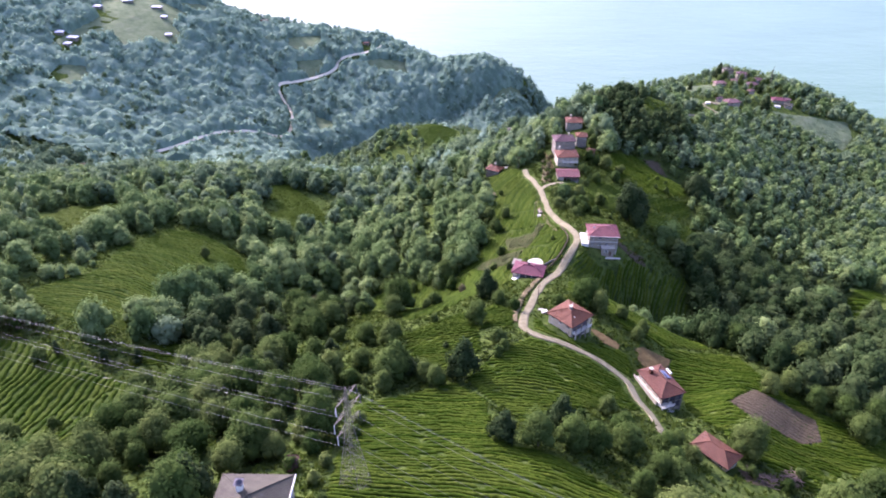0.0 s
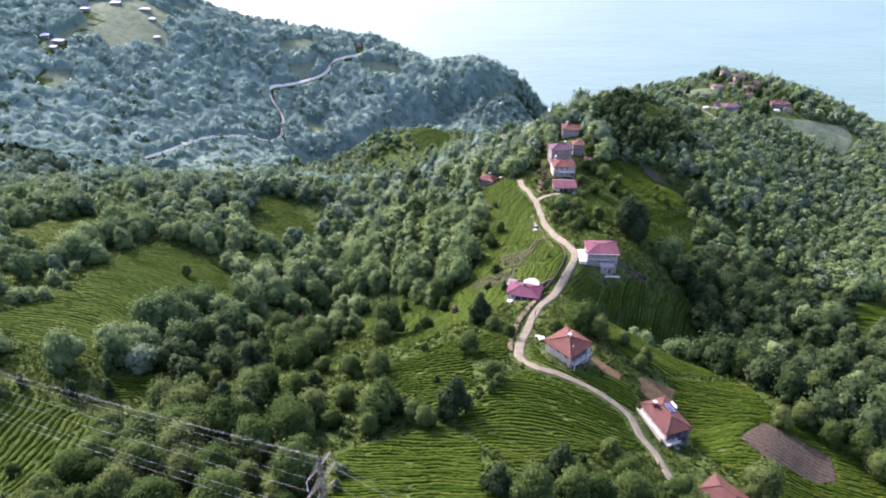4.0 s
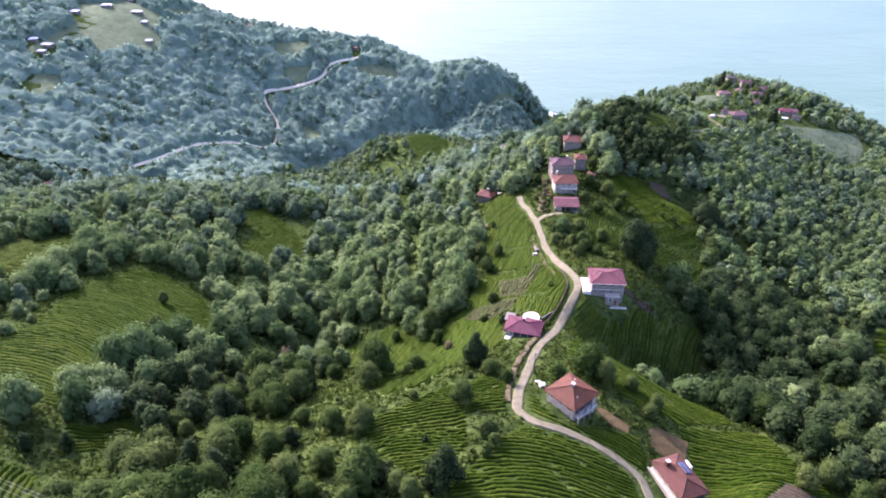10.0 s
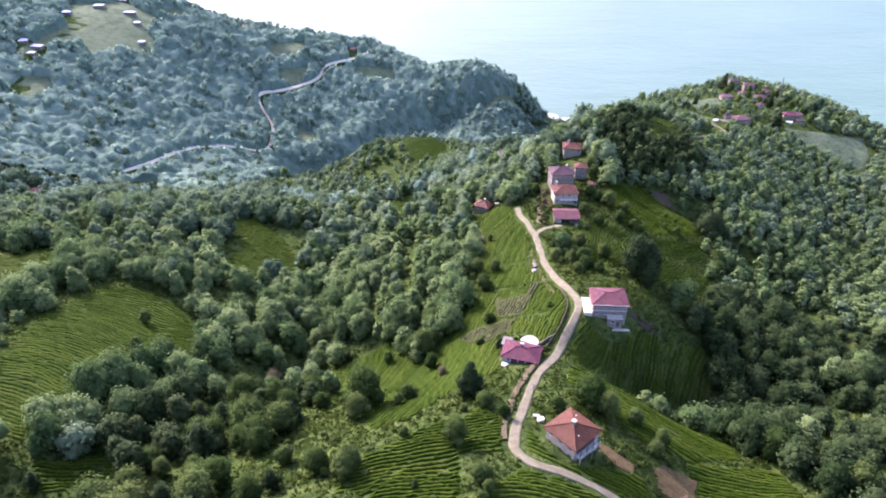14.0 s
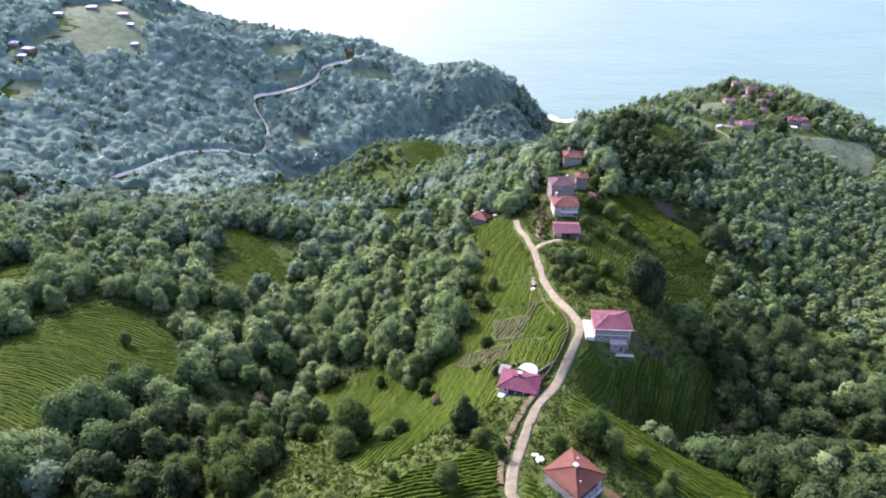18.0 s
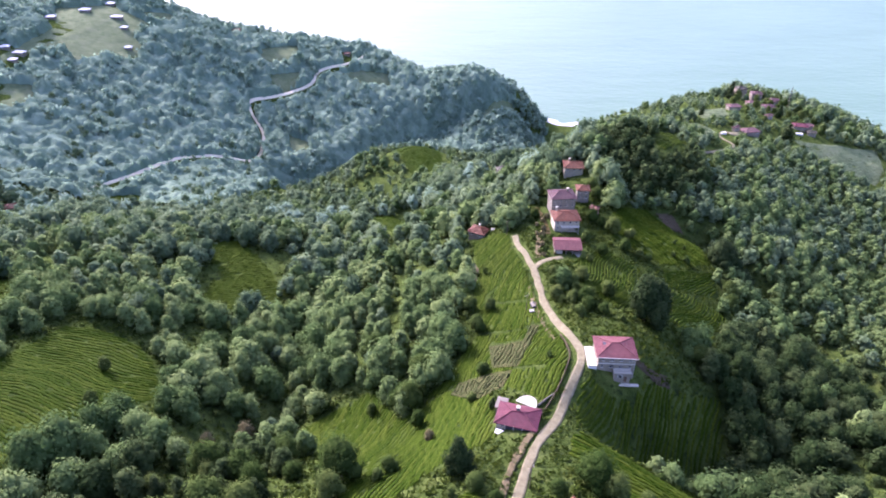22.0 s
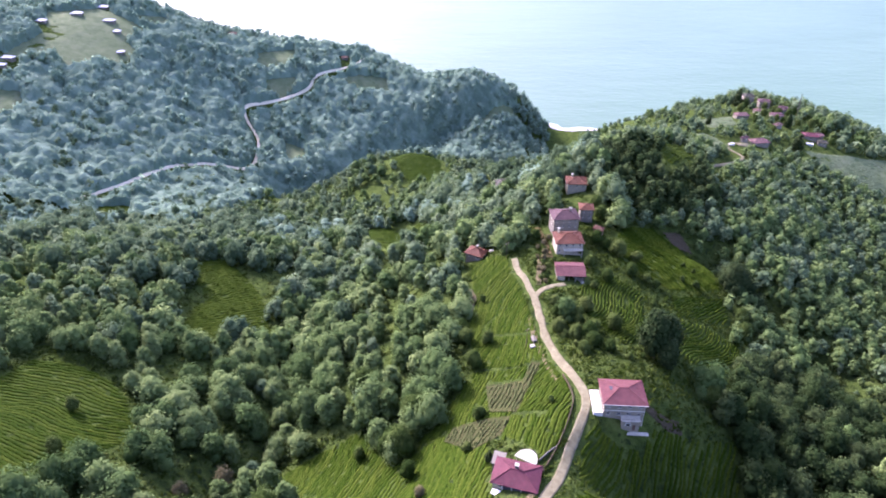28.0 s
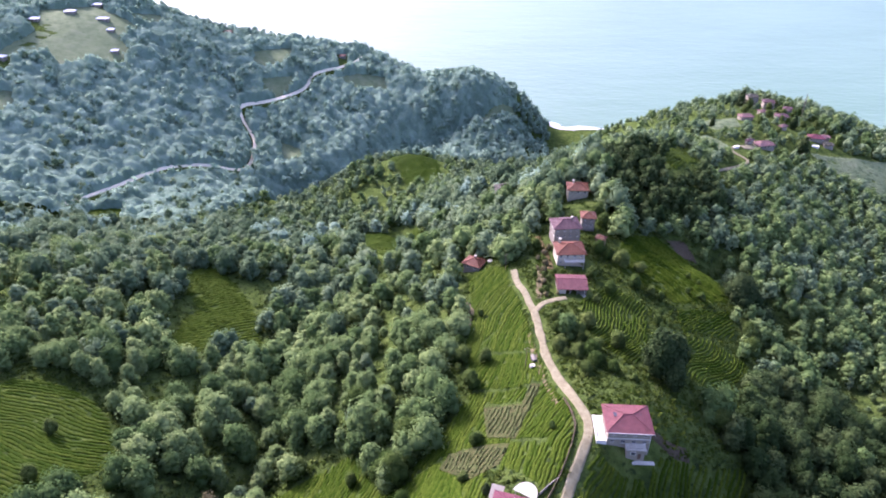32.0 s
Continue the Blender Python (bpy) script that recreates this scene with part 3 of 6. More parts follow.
lay("road", "pale dusty unpaved village road along the crest", ROAD, 2.7, DIRT, wobble=0.3)
lay("road_2", "short dirt lane to a farmyard", LANE, 2.6, DIRT, seed=2)
lay("road_3", "pale winding road on the far hillside", FAR_ROAD, 3.4, ASPHALT, 1.0, step=6, wobble=0.1, seed=3)
lay("road_4", "pale dirt road on the wooded eastern hill", EAST_ROAD, 2.2, DIRT, 0.4, step=4, seed=4)
lay("beach", "grey shingle beach at the mouth of the valley", [(150, 1122), (200, 1119), (250, 1120), (300, 1126)], 30, SAND, 1.0, step=6, seed=5)
lay("surf", "white line of surf along the beach", [(150, 1132), (200, 1129), (250, 1130), (310, 1137)], 5, FOAM, 1.6, step=4, wobble=0.7, seed=6)

HOUSE_SPOTS = [(68, 152, 8.5), (42, 173.5, 8.5), (73.6, 121.6, 7), (34, 218, 7.5), (70, 247, 10), (32, 372.6, 6.5), (70, 336, 9), (74, 361, 10), (60, 248, 3.5), (74, 378, 10)]


# ---------------------------------------------------------------- tea gardens and bare plots
def tea_rows(poly, turn, gap, seed, step, taken=(), full=0.90, own=False, bend=1.0, high=1.0):
    """Bushy hedge rows clipped to a plan polygon: a list of (corners, faces)."""
    r = np.random.RandomState(seed)
    a = radians(turn)
    ca, sa = math.cos(a), math.sin(a)
    pu = [x * ca + y * sa for x, y in poly]
    pv = [-x * sa + y * ca for x, y in poly]
    rows = []
    us = np.arange(min(pu), max(pu), step)
    prof = np.array([(-0.50, -0.05), (-0.42, 0.55), (-0.15, 0.92), (0.15, 0.92), (0.42, 0.55), (0.50, -0.05)])
    for v0 in np.arange(min(pv) - 8, max(pv) + 8, gap):
        vs = v0 + 2.6 * swell(us, np.full(len(us), v0), 55, seed) + bend * 0.55 * swell(us, np.full(len(us), v0), 16, seed + 2) + 0.30 * swell(us, np.full(len(us), v0 * 3), 5, seed + 1)
        x, y = us * ca - vs * sa, us * sa + vs * ca
        ok = inside(x, y, poly) & (r.uniform(0, 1, len(us)) > 0.012) & (near_line(x, y, ROAD) > 2.7) & (near_line(x, y, LANE) > 2.4)
        for line in FOOTPATHS:
            ok &= near_line(x, y, line) > 0.45
        for other in list(taken) + ([] if own else list(PLOTS.values())):
            ok &= ~inside(x, y, other)
        for hx, hy, hr in HOUSE_SPOTS:
            ok &= np.hypot(x - hx, y - hy) > hr
        k = 0
        while k < len(us):
            if not ok[k]:
                k += 1
                continue
            e = k
            while e < len(us) and ok[e]:
                e += 1
            if e - k >= 4:
                n = e - k
                uu = us[k:e]
                tall = 0.95 + 0.20 * np.sin(uu * 3.3 + r.uniform(0, 6) + r.uniform(-0.8, 0.8, n)) + r.uniform(-0.2, 0.15, n)
                wide = gap * (full + 0.14 * np.sin(uu * 3.3 + r.uniform(0, 6)) + r.uniform(-0.12, 0.12, n))
                tall *= high
                tall[0] = tall[-1] = 0.1
                off = vs[k:e, None] + prof[None, :, 0] * wide[:, None] + r.uniform(-0.10, 0.10, (n, 6))
                un = uu[:, None] + r.uniform(-0.2, 0.2, (n, 6)) * step
                px, py = un * ca - off * sa, un * sa + off * ca
                pz = height(px, py) + prof[None, :, 1] * tall[:, None] * (1 + r.uniform(-0.18, 0.18, (n, 6)))
                i = (np.arange(n - 1)[:, None] * 6 + np.arange(5)[None]).ravel()
                rows.append((np.stack([px, py, pz], -1).reshape(-1, 3), np.stack([i, i + 6, i + 7, i + 1], 1)))
            k = e
    return rows


ROW_GAP = {"terrace": 1.05, "lower_terrace": 1.05, "meadow": 1.1, "pylon": 1.15, "crest": 1.15, "east": 1.15, "verge": 1.2, "rows": 2.1, "stair": 1.35, "inner_stair": 1.3, "middle_stair": 1.3, "lower_stair": 1.35, "shade": 1.5, "knoll": 1.5}
done = []
for k, (key, poly) in enumerate(TEA_NEAR.items()):
    garden = tagged(new("tea_garden"), "bright green tea garden clipped in close curving rows", "tea garden", "tea gardens")
    for v, f in tea_rows(poly, ROW_TURN[key], ROW_GAP.get(key, 1.4), 20 + k, 0.75, done, 0.60 if "stair" in key or key == "shade" else 0.74 if key == "rows" else 1.06 if key in ("crest", "pylon", "east", "verge", "saddle") else 0.98 if key == "knoll" else 1.12 if key in ("terrace", "lower_terrace", "meadow") else 0.82, bend=0.2 if "stair" in key else 1.0, high=0.6 if key == "shade" else 0.46 if key in ("terrace", "lower_terrace", "meadow", "knoll") else 0.62 if key in ("terrace", "lower_terrace", "meadow", "knoll", "crest", "pylon", "east", "verge", "saddle") else 0.8):
        part("tea_hedge", array_mesh("tea_hedge", v, f, TEA, np.ones(len(f), bool)), TEA, garden)
    done.append(poly)
for k, (key, poly) in enumerate(TEA_FAR.items()):
    rows = tea_rows(poly, ROW_TURN[key], 2.0 if key in ("glade", "patch", "flank", "upper", "west_slope") else 2.4, 60 + k, 1.4, (), 0.88, high=0.6)
    base, vv, ff = 0, [], []
    for v, f in rows:
        vv.append(v)
        ff.append(f + base)
        base += len(v)
    if vv:
        tagged(new("tea_garden", array_mesh("tea_garden", np.concatenate(vv), np.concatenate(ff), HAY if key in ("far_east", "cape_top", "cape") else TEA, np.ones(base and sum(len(f) for f in ff), bool))),
               "distant green tea garden in rows among woods", "tea garden", "distant tea gardens", "stuff")


def plot_mesh(poly, step, lift, seed, ridge=0.20, mat=None):
    """Dug ground in ridges, draped over the land."""
    r = np.random.RandomState(seed)
    px, py = [p[0] for p in poly], [p[1] for p in poly]
    gx, gy = np.meshgrid(np.arange(min(px), max(px) + step, step), np.arange(min(py), max(py) + step, step))
    z = height(gx, gy) + lift + ridge * np.sin((gx * 0.6 + gy) * 3.4) + r.uniform(-0.07, 0.07, gx.shape)
    n = gx.shape[1]
    i = (np.arange(gx.shape[0] - 1)[:, None] * n + np.arange(n - 1)[None]).ravel()
    keep = inside((gx + step / 2).ravel()[i], (gy + step / 2).ravel()[i], poly)
    i = i[keep]
    return array_mesh("plot", np.stack([gx, gy, z], -1).reshape(-1, 3), np.stack([i, i + 1, i + 1 + n, i + n], 1), mat or SOIL, np.ones(len(i), bool))


for k, (key, poly) in enumerate(PLOTS.items()):
    if "yard" in key:
        tagged(new("yard", plot_mesh(poly, 0.42, 0.28, k, 0.03, TAN)), "trodden bare tan earth yard beside a farmhouse", "yard", "", "structure")
        continue
    tagged(new("vegetable_plot", plot_mesh(poly, 0.42, 0.28, k, 0.2, DRYSOIL if "west" in key else SOIL)), "freshly dug brown plot of bare soil in ridges", "plot", "bare plots", "structure")


for key in ("west", "west_low"):
    vv, ff, k = [], [], 0
    for v, f in tea_rows(PLOTS[key], -121, 1.25, 90, 0.8, (), 0.72, own=True):
        v[:, 2] -= 0.18
        vv.append(v)
        ff.append(f + k)
        k += len(v)
    ff = np.concatenate(ff)
    tagged(new("bean_crop", array_mesh("bean_crop", np.concatenate(vv), ff, BEANS, np.ones(len(ff), bool))), "pale yellowing bean crop in close rows on a dug plot", "crop", kind="stuff")
for k, poly in enumerate(MEADOWS):
    tagged(new("meadow", plot_mesh(poly, 2.0, 0.3, 40 + k, 0.03, HAY)), "pale mown meadow among the far woods", "meadow", "far meadows", "structure")

# ---------------------------------------------------------------- houses
def facade(wall, p0, p1, z0, z1, holes, depth=0.18):
    """A wall face from plan corner p0 to p1 with window holes (u0, u1, v0, v1) and their reveals."""
    p0, p1 = Vector((*p0, 0)), Vector((*p1, 0))
    u = (p1 - p0).normalized()
    inn = Vector((-u.y, u.x, 0)) * depth
    us = sorted({0.0, (p1 - p0).length, *(h[0] for h in holes), *(h[1] for h in holes)})
    vs = sorted({z0, z1, *(h[2] for h in holes), *(h[3] for h in holes)})

    def at(a, b):
        return p0 + u * a + Vector((0, 0, b))
    for a0, a1 in zip(us, us[1:]):
        for b0, b1 in zip(vs, vs[1:]):
            if not any(h[0] - 1e-4 < a0 and a1 < h[1] + 1e-4 and h[2] - 1e-4 < b0 and b1 < h[3] + 1e-4 for h in holes):
                wall.add([at(a0, b0), at(a1, b0), at(a1, b1), at(a0, b1)], [(0, 1, 2, 3)])
    for a0, a1, b0, b1 in holes:
        c = [at(a0, b0), at(a1, b0), at(a1, b1), at(a0, b1)]
        wall.add(c + [q + inn for q in c], [(1, 0, 4, 5), (2, 1, 5, 6), (3, 2, 6, 7), (0, 3, 7, 4)])


def hip_roof(w, d, z, pitch, mat, thick=0.2, gable=False):
    """A hipped roof whose eaves span w by d at height z; its corners carry slope coordinates for the tiles."""
    a, b = w / 2, d / 2
    rise = min(a, b) * pitch
    ra, rb = (a - b, 0) if a >= b else (0, b - a)
    if gable:
        ra, rb = (a, 0) if a >= b else (0, b)
    c = [(-a, -b, z), (a, -b, z), (a, b, z), (-a, b, z)]
    s = Shape()
    k0, k1 = (-ra, -rb, z + rise), (ra, rb, z + rise)
    if a >= b:
        slopes = [[c[0], c[1], k1, k0], [c[1], c[2], k1], [c[2], c[3], k0, k1], [c[3], c[0], k0]]
    else:
        slopes = [[c[0], c[1], k0], [c[1], c[2], k1, k0], [c[2], c[3], k1], [c[3], c[0], k0, k1]]
    for f in slopes:
        s.add(f, [tuple(range(len(f)))])
    low = [(x, y, z - thick) for x, y, _ in c]
    s.add(c + low, [(1, 0, 4, 5), (2, 1, 5, 6), (3, 2, 6, 7), (0, 3, 7, 4), (7, 6, 5, 4)])
    me = s.mesh("roof", mat)
    uv = me.uv_layers.new(name="slope")
    for p in me.polygons:
        vs = [me.vertices[i].co for i in p.vertices]
        along = (vs[1] - vs[0]).normalized()
        up = p.normal.cross(along)
        for li in p.loop_indices:
            q = me.vertices[me.loops[li].vertex_index].co - vs[0]
            uv.data[li].uv = (q.dot(along), q.dot(up))
    hips = [(c[0], k0), (c[3], k0), (c[1], k1), (c[2], k1)] if a >= b else [(c[0], k0), (c[1], k0), (c[2], k1), (c[3], k1)]
    if (Vector(k0) - Vector(k1)).length > 0.2:
        hips.append((k0, k1))
    return me, hips, z + rise


def house(label, x, y, turn, w, d, eave, storeys, roof, wall_mat=None, pitch=0.42, over=0.7, chimney=(0.1, 0.1), windows=True, foot=4.0, gable=False, group="", plain=False, stack=None):
    """A village house: walls with openings, framed windows, a hipped roof with caps, a chimney. Returns the Empty at its foot and the roof's height."""
    wall_mat = wall_mat or PLASTER
    tall = storeys * 2.9
    base = eave - tall
    h = tagged(new("house"), label, "house", group)
    h.matrix_basis = pose(x, y, base, 0, 0, turn)
    a, b = w / 2 - over, d / 2 - over
    wall = Shape()
    corners = [(-a, -b), (a, -b), (a, b), (-a, b)]
    frames = []
    for i in range(4):
        p0, p1 = corners[i], corners[(i + 1) % 4]
        length = math.dist(p0, p1)
        holes = []
        n = max(1, int(length / 3.0))
        if windows:
            for st in range(storeys):
                for j in range(n):
                    cu = length * (j + 0.5) / n
                    door = st == 0 and i == 3 and j == 0 and not plain
                    wd, v0, v1 = (0.5, 0.05, 2.1) if door else (0.62 if (i + j) % 3 else 0.45, 1.0, 2.25)
                    holes.append((cu - wd, cu + wd, st * 2.9 + v0, st * 2.9 + v1))
        facade(wall, p0, p1, -foot, tall, holes)
        frames.append((p0, p1, holes))
    wall.add([(*c, -foot) for c in corners] + [(*c, tall) for c in corners], [(3, 2, 1, 0), (4, 5, 6, 7)])
    part("wall", wall, wall_mat, h)
    for i, (p0, p1, holes) in enumerate(frames):
        u = Vector((p1[0] - p0[0], p1[1] - p0[1], 0)).normalized()
        m = Matrix.Translation((*p0, 0)) @ Matrix(((u.x, -u.y, 0, 0), (u.y, u.x, 0, 0), (0, 0, 1, 0), (0, 0, 0, 1)))
        for u0, u1, v0, v1 in holes:
            if v1 - v0 > 1.8:
                dr = part("door", Shape().box(u0 + 0.03, u1 - 0.03, 0.06, 0.12, v0, v1 - 0.03), DARKWOOD, h, "brown wooden door", m)
                part("handle", Shape().box(u1 - 0.16, u1 - 0.1, 0.02, 0.06, v0 + 0.95, v0 + 1.1), STEEL, dr)
                continue
            win = part("window", Shape().box(u0, u1, 0.05, 0.13, v1 - 0.07, v1).box(u0, u1, 0.05, 0.13, v0, v0 + 0.07).box(u0, u0 + 0.07, 0.05, 0.13, v0, v1).box(u1 - 0.07, u1, 0.05, 0.13, v0, v1)
                       .box((u0 + u1) / 2 - 0.04, (u0 + u1) / 2 + 0.04, 0.05, 0.13, v0, v1), WHITE, h, "", m)
            part("pane", Shape().box(u0 + 0.05, u1 - 0.05, 0.09, 0.16, v0 + 0.05, v1 - 0.05), GLASS, win)
            if not plain:
                part("sill", Shape().box(u0 - 0.1, u1 + 0.1, -0.1, 0.1, v0 - 0.09, v0 - 0.005), CONCRETE, win)
    me, hips, top = hip_roof(w, d, tall, pitch, roof, gable=gable)
    rf = part("roof", me, roof, h)
    for k0, k1 in hips:
        part("ridge_cap", Shape().beam(Vector(k0) + Vector((0, 0, 0.02)), Vector(k1) + Vector((0, 0, 0.02)), 0.13, 6), roof, rf)
    if chimney:
        cx, cy = chimney[0] * w, chimney[1] * d
        ch = part("chimney", Shape().box(cx - 0.42, cx + 0.42, cy - 0.42, cy + 0.42, tall + 0.5, top + 0.7), stack or wall_mat, h)
        part("chimney_cap", Shape().box(cx - 0.6, cx + 0.6, cy - 0.6, cy + 0.6, top + 0.95, top + 1.07).box(cx - 0.38, cx - 0.3, cy - 0.38, cy - 0.3, top + 0.7, top + 0.95)
             .box(cx + 0.3, cx + 0.38, cy + 0.3, cy + 0.38, top + 0.7, top + 0.95).box(cx + 0.3, cx + 0.38, cy - 0.38, cy - 0.3, top + 0.7, top + 0.95).box(cx - 0.38, cx - 0.3, cy + 0.3, cy + 0.38, top + 0.7, top + 0.95), CONCRETE, ch)
    return h, top


def balcony(h, x0, x1, y0, y1, z, rail_mat=None, legs=True):
    """A slab on posts with a railing, out from a wall."""
    slab = part("balcony", Shape().box(x0, x1, y0, y1, z - 0.18, z), CONCRETE, h)
    for a, b in (((x0, y0), (x1, y0)), ((x0, y1), (x0, y0)), ((x1, y0), (x1, y1))):
        part("railing", Shape().beam((*a, z + 1.0), (*b, z + 1.0), 0.05).beam((*a, z + 0.5), (*b, z + 0.5), 0.035).beam((*a, z), (*a, z + 1.0), 0.05).beam((*b, z), (*b, z + 1.0), 0.05), rail_mat or WHITE, slab)
    if legs:
        for px in (x0 + 0.2, x1 - 0.2):
            part("post", Shape().box(px - 0.15, px + 0.15, y0 + 0.1, y0 + 0.4, -4, z - 0.18), CONCRETE, h)
    return slab


def solar_heater(h, x, y, z, tilt=-28):
    """A flat collector pair with its white tank, on a roof slope."""
    m = pose(x, y, z, tilt, 0, 0)
    s = part("solar_heater", Shape().box(-1.9, 1.9, -1.0, 1.0, 0.1, 0.22, m), PANEL, h, "dark blue solar collectors with a white tank")
    part("frame", Shape().box(-1.95, 1.95, -1.06, -1.0, 0.06, 0.26, m).box(-1.95, 1.95, 1.0, 1.06, 0.06, 0.26, m).box(-0.03, 0.03, -1.0, 1.0, 0.1, 0.26, m), STEEL, s)
    part("tank", Shape().beam((x - 1.2, y + 1.3, z + 0.95), (x + 1.2, y + 1.3, z + 0.95), 0.38, 10), WHITE, s)
    part("second_tank", Shape().beam((x - 1.6, y - 1.6, z - 0.1), (x + 0.2, y - 1.6, z - 0.1), 0.35, 10), WHITE, s)


h, top = house("two-storey farmhouse under a hipped red clay roof on sloping ground", 68.2, 152.5, -72, 13.6, 9.0, 257.5, 2, TILE_OLD, chimney=(-0.25, -0.2), stack=TILE_OLD)
solar_heater(h, -1.2, 2.0, 6.9, -20)
balcony(h, 5.6, 8.2, -4.6, 0.0, 2.9)
balcony(h, 5.6, 8.2, -4.6, 0.0, 0.1, legs=False)
# no recess is cut: dark panels on the wall give the loggia's shade
part("loggia", Shape().box(6.12, 6.18, -3.6, 3.4, 3.0, 5.4).box(6.12, 6.18, -3.6, 3.4, 0.1, 2.6), DARKMETAL, h, "flat dark panel standing for the shade in the end loggia")
for py in (-3.7, -1.3, 1.1, 3.5):
    part("loggia_post", Shape().box(6.4, 6.65, py - 0.13, py + 0.13, -3, 5.7), PLASTER_GREY, h, "pale loggia post")
part("terrace_wall", Shape().box(-6.5, 6.0, -5.4, -5.2, -1, 4.4).box(-6.5, 6.0, -5.2, -3.6, 3.3, 3.5), PLASTER, h, "white parapet wall of the roadside terrace")
h, top = house("square white house under a pyramid roof of red tiles", 42.2, 173.5, -50, 11.2, 11.2, 268.0, 2, TILE_RED, chimney=(0.02, -0.02), stack=PLASTER_GREY)
balcony(h, 4.9, 6.6, -4.6, 3.6, 2.9)
# shade of both loggia storeys, as dark panels against the wall
part("loggia", Shape().box(4.92, 5.0, -4.2, 3.2, 3.0, 5.4).box(4.92, 5.0, -4.2, 3.2, -0.2, 2.5), DARKMETAL, h, "flat dark panel standing for the shade in the two-storey loggia")
for py in (-4.3, -1.7, 0.9, 3.4):
    part("loggia_post", Shape().box(6.25, 6.5, py - 0.13, py + 0.13, -4, 5.75), PLASTER_GREY, h, "pale loggia post")
part("vent", Shape().beam((3.2, -1.8, 6.4), (3.2, -1.8, 7.1), 0.1, 8).beam((3.2, -1.8, 7.1), (3.2, -1.8, 7.25), 0.17, 8), WHITE, h)
part("vent", Shape().beam((-1.8, 3.2, 6.4), (-1.8, 3.2, 7.1), 0.1, 8).beam((-1.8, 3.2, 7.1), (-1.8, 3.2, 7.25), 0.17, 8), WHITE, h)
h, top = house("low farmhouse with a weathered red tiled roof beside a tea garden", 73.6, 121.6, -51, 11.4, 7.4, 261.6, 1, TILE_OLD, chimney=None)
h, top = house("low house under a wide crimson sheet roof beside the road", 34.3, 217.8, -17, 12.8, 9.2, 256.6, 1, SHEET_CRIMSON, chimney=(-0.02, 0.10), pitch=0.36, stack=PLASTER_GREY)
part("lean_to", Shape().box(-5.6, -3.2, -6.6, -4.6, 0.6, 0.75).box(-5.5, -5.3, -6.5, -6.3, -3, 0.6).box(-3.5, -3.3, -6.5, -6.3, -3, 0.6), SHEET_WHITE, h, "small pale lean-to roof")
part("lean_to", Shape().box(-1.9, 1.4, -7.0, -4.6, 0.8, 0.95).box(-1.8, -1.6, -6.9, -6.7, -3, 0.8).box(1.1, 1.3, -6.9, -6.7, -3, 0.8), SHEET_PINK, h, "small pink lean-to roof")
part("back_annexe", Shape().box(-7.2, -4.4, 2.4, 6.4, -3, 2.3), PLASTER_GREY, h, "small grey block annexe")
part("annexe_roof", Shape().box(-7.5, -4.1, 2.1, 6.7, 2.3, 2.42), PLASTER_GREY, h, "pale flat annexe roof")
# shade below the eaves, put on as a thin dark sheet before the wall
part("porch", Shape().box(-3.0, 4.6, -4.1, -3.95, 0.3, 2.5), DARKMETAL, h, "dark panel standing for the porch shade under the eaves")
for px in (-3.0, -0.5, 2.0, 4.6):
    part("porch_post", Shape().box(px - 0.1, px + 0.1, -4.4, -4.2, -3, 2.85), WHITE, h)
h, top = house("lilac-grey house with a pink roof on a slope", 69.9, 248.0, -4, 13.6, 11.2, 256.8, 2, SHEET_PINK, PLASTER_LILAC, chimney=None, pitch=0.34, foot=8)
part("front_block", Shape().box(-0.6, 4.6, -7.3, -4.9, -6, 0.9), PLASTER_LILAC, h, "lower front block with one window")
part("front_frame", Shape().box(0.45, 1.95, -7.38, -7.31, -1.05, 0.25), WHITE, h, "white window frame")
part("front_pane", Shape().box(0.6, 1.8, -7.42, -7.385, -0.9, 0.1), GLASS, h)
part("front_slab", Shape().box(1.2, 7.6, -8.6, -7.3, -3.6, -3.4), CONCRETE, h, "pale concrete slab at the foot of the wall")
part("roof_hatch", Shape().box(-4.0, -2.7, -0.2, 1.0, 6.2, 6.95).box(-4.15, -2.55, -0.35, 1.15, 6.95, 7.03), DARKMETAL, h, "small dark roof hatch")
part("skylight", Shape().box(3.3, 3.9, 0.6, 1.2, 6.3, 6.85), DARKMETAL, h)
part("vent", Shape().beam((2.9, -1.6, 6.2), (2.9, -1.6, 7.3), 0.1, 8), STEEL, h)
part("gutter", Shape().beam((-6.8, -5.65, 5.72), (6.8, -5.65, 5.72), 0.09, 8), WHITE, h, "white rain gutter")
part("string_course", Shape().box(-6.2, 6.2, -5.0, -4.92, 2.75, 2.95), WHITE, h, "white band between the storeys")
part("downpipe", Shape().beam((6.0, -5.05, -3.5), (6.0, -5.05, 5.6), 0.06, 8), WHITE, h)
part("front_balcony", Shape().box(-0.9, 4.9, -7.5, -4.95, 0.9, 1.05), CONCRETE, h, "flat concrete top of the front block")
part("front_railing", Shape().beam((-0.8, -7.4, 1.9), (4.8, -7.4, 1.9), 0.04).beam((-0.8, -7.4, 1.05), (-0.8, -7.4, 1.9), 0.04).beam((4.8, -7.4, 1.05), (4.8, -7.4, 1.9), 0.04).beam((2.0, -7.4, 1.05), (2.0, -7.4, 1.9), 0.04), STEEL, h)
part("front_door", Shape().box(2.6, 3.5, -7.37, -7.31, -2.6, -0.5), DARKWOOD, h, "brown wooden basement door")
part("terrace", Shape().box(-9.0, -6.2, -5.0, 5.2, 1.0, 1.25).box(-9.0, -8.75, -4.75, 2.2, -4, 1.8).box(-9.0, -6.2, -5.0, -4.75, -5, 1.8), WHITE, h, "white concrete terrace with a parapet beside the road")
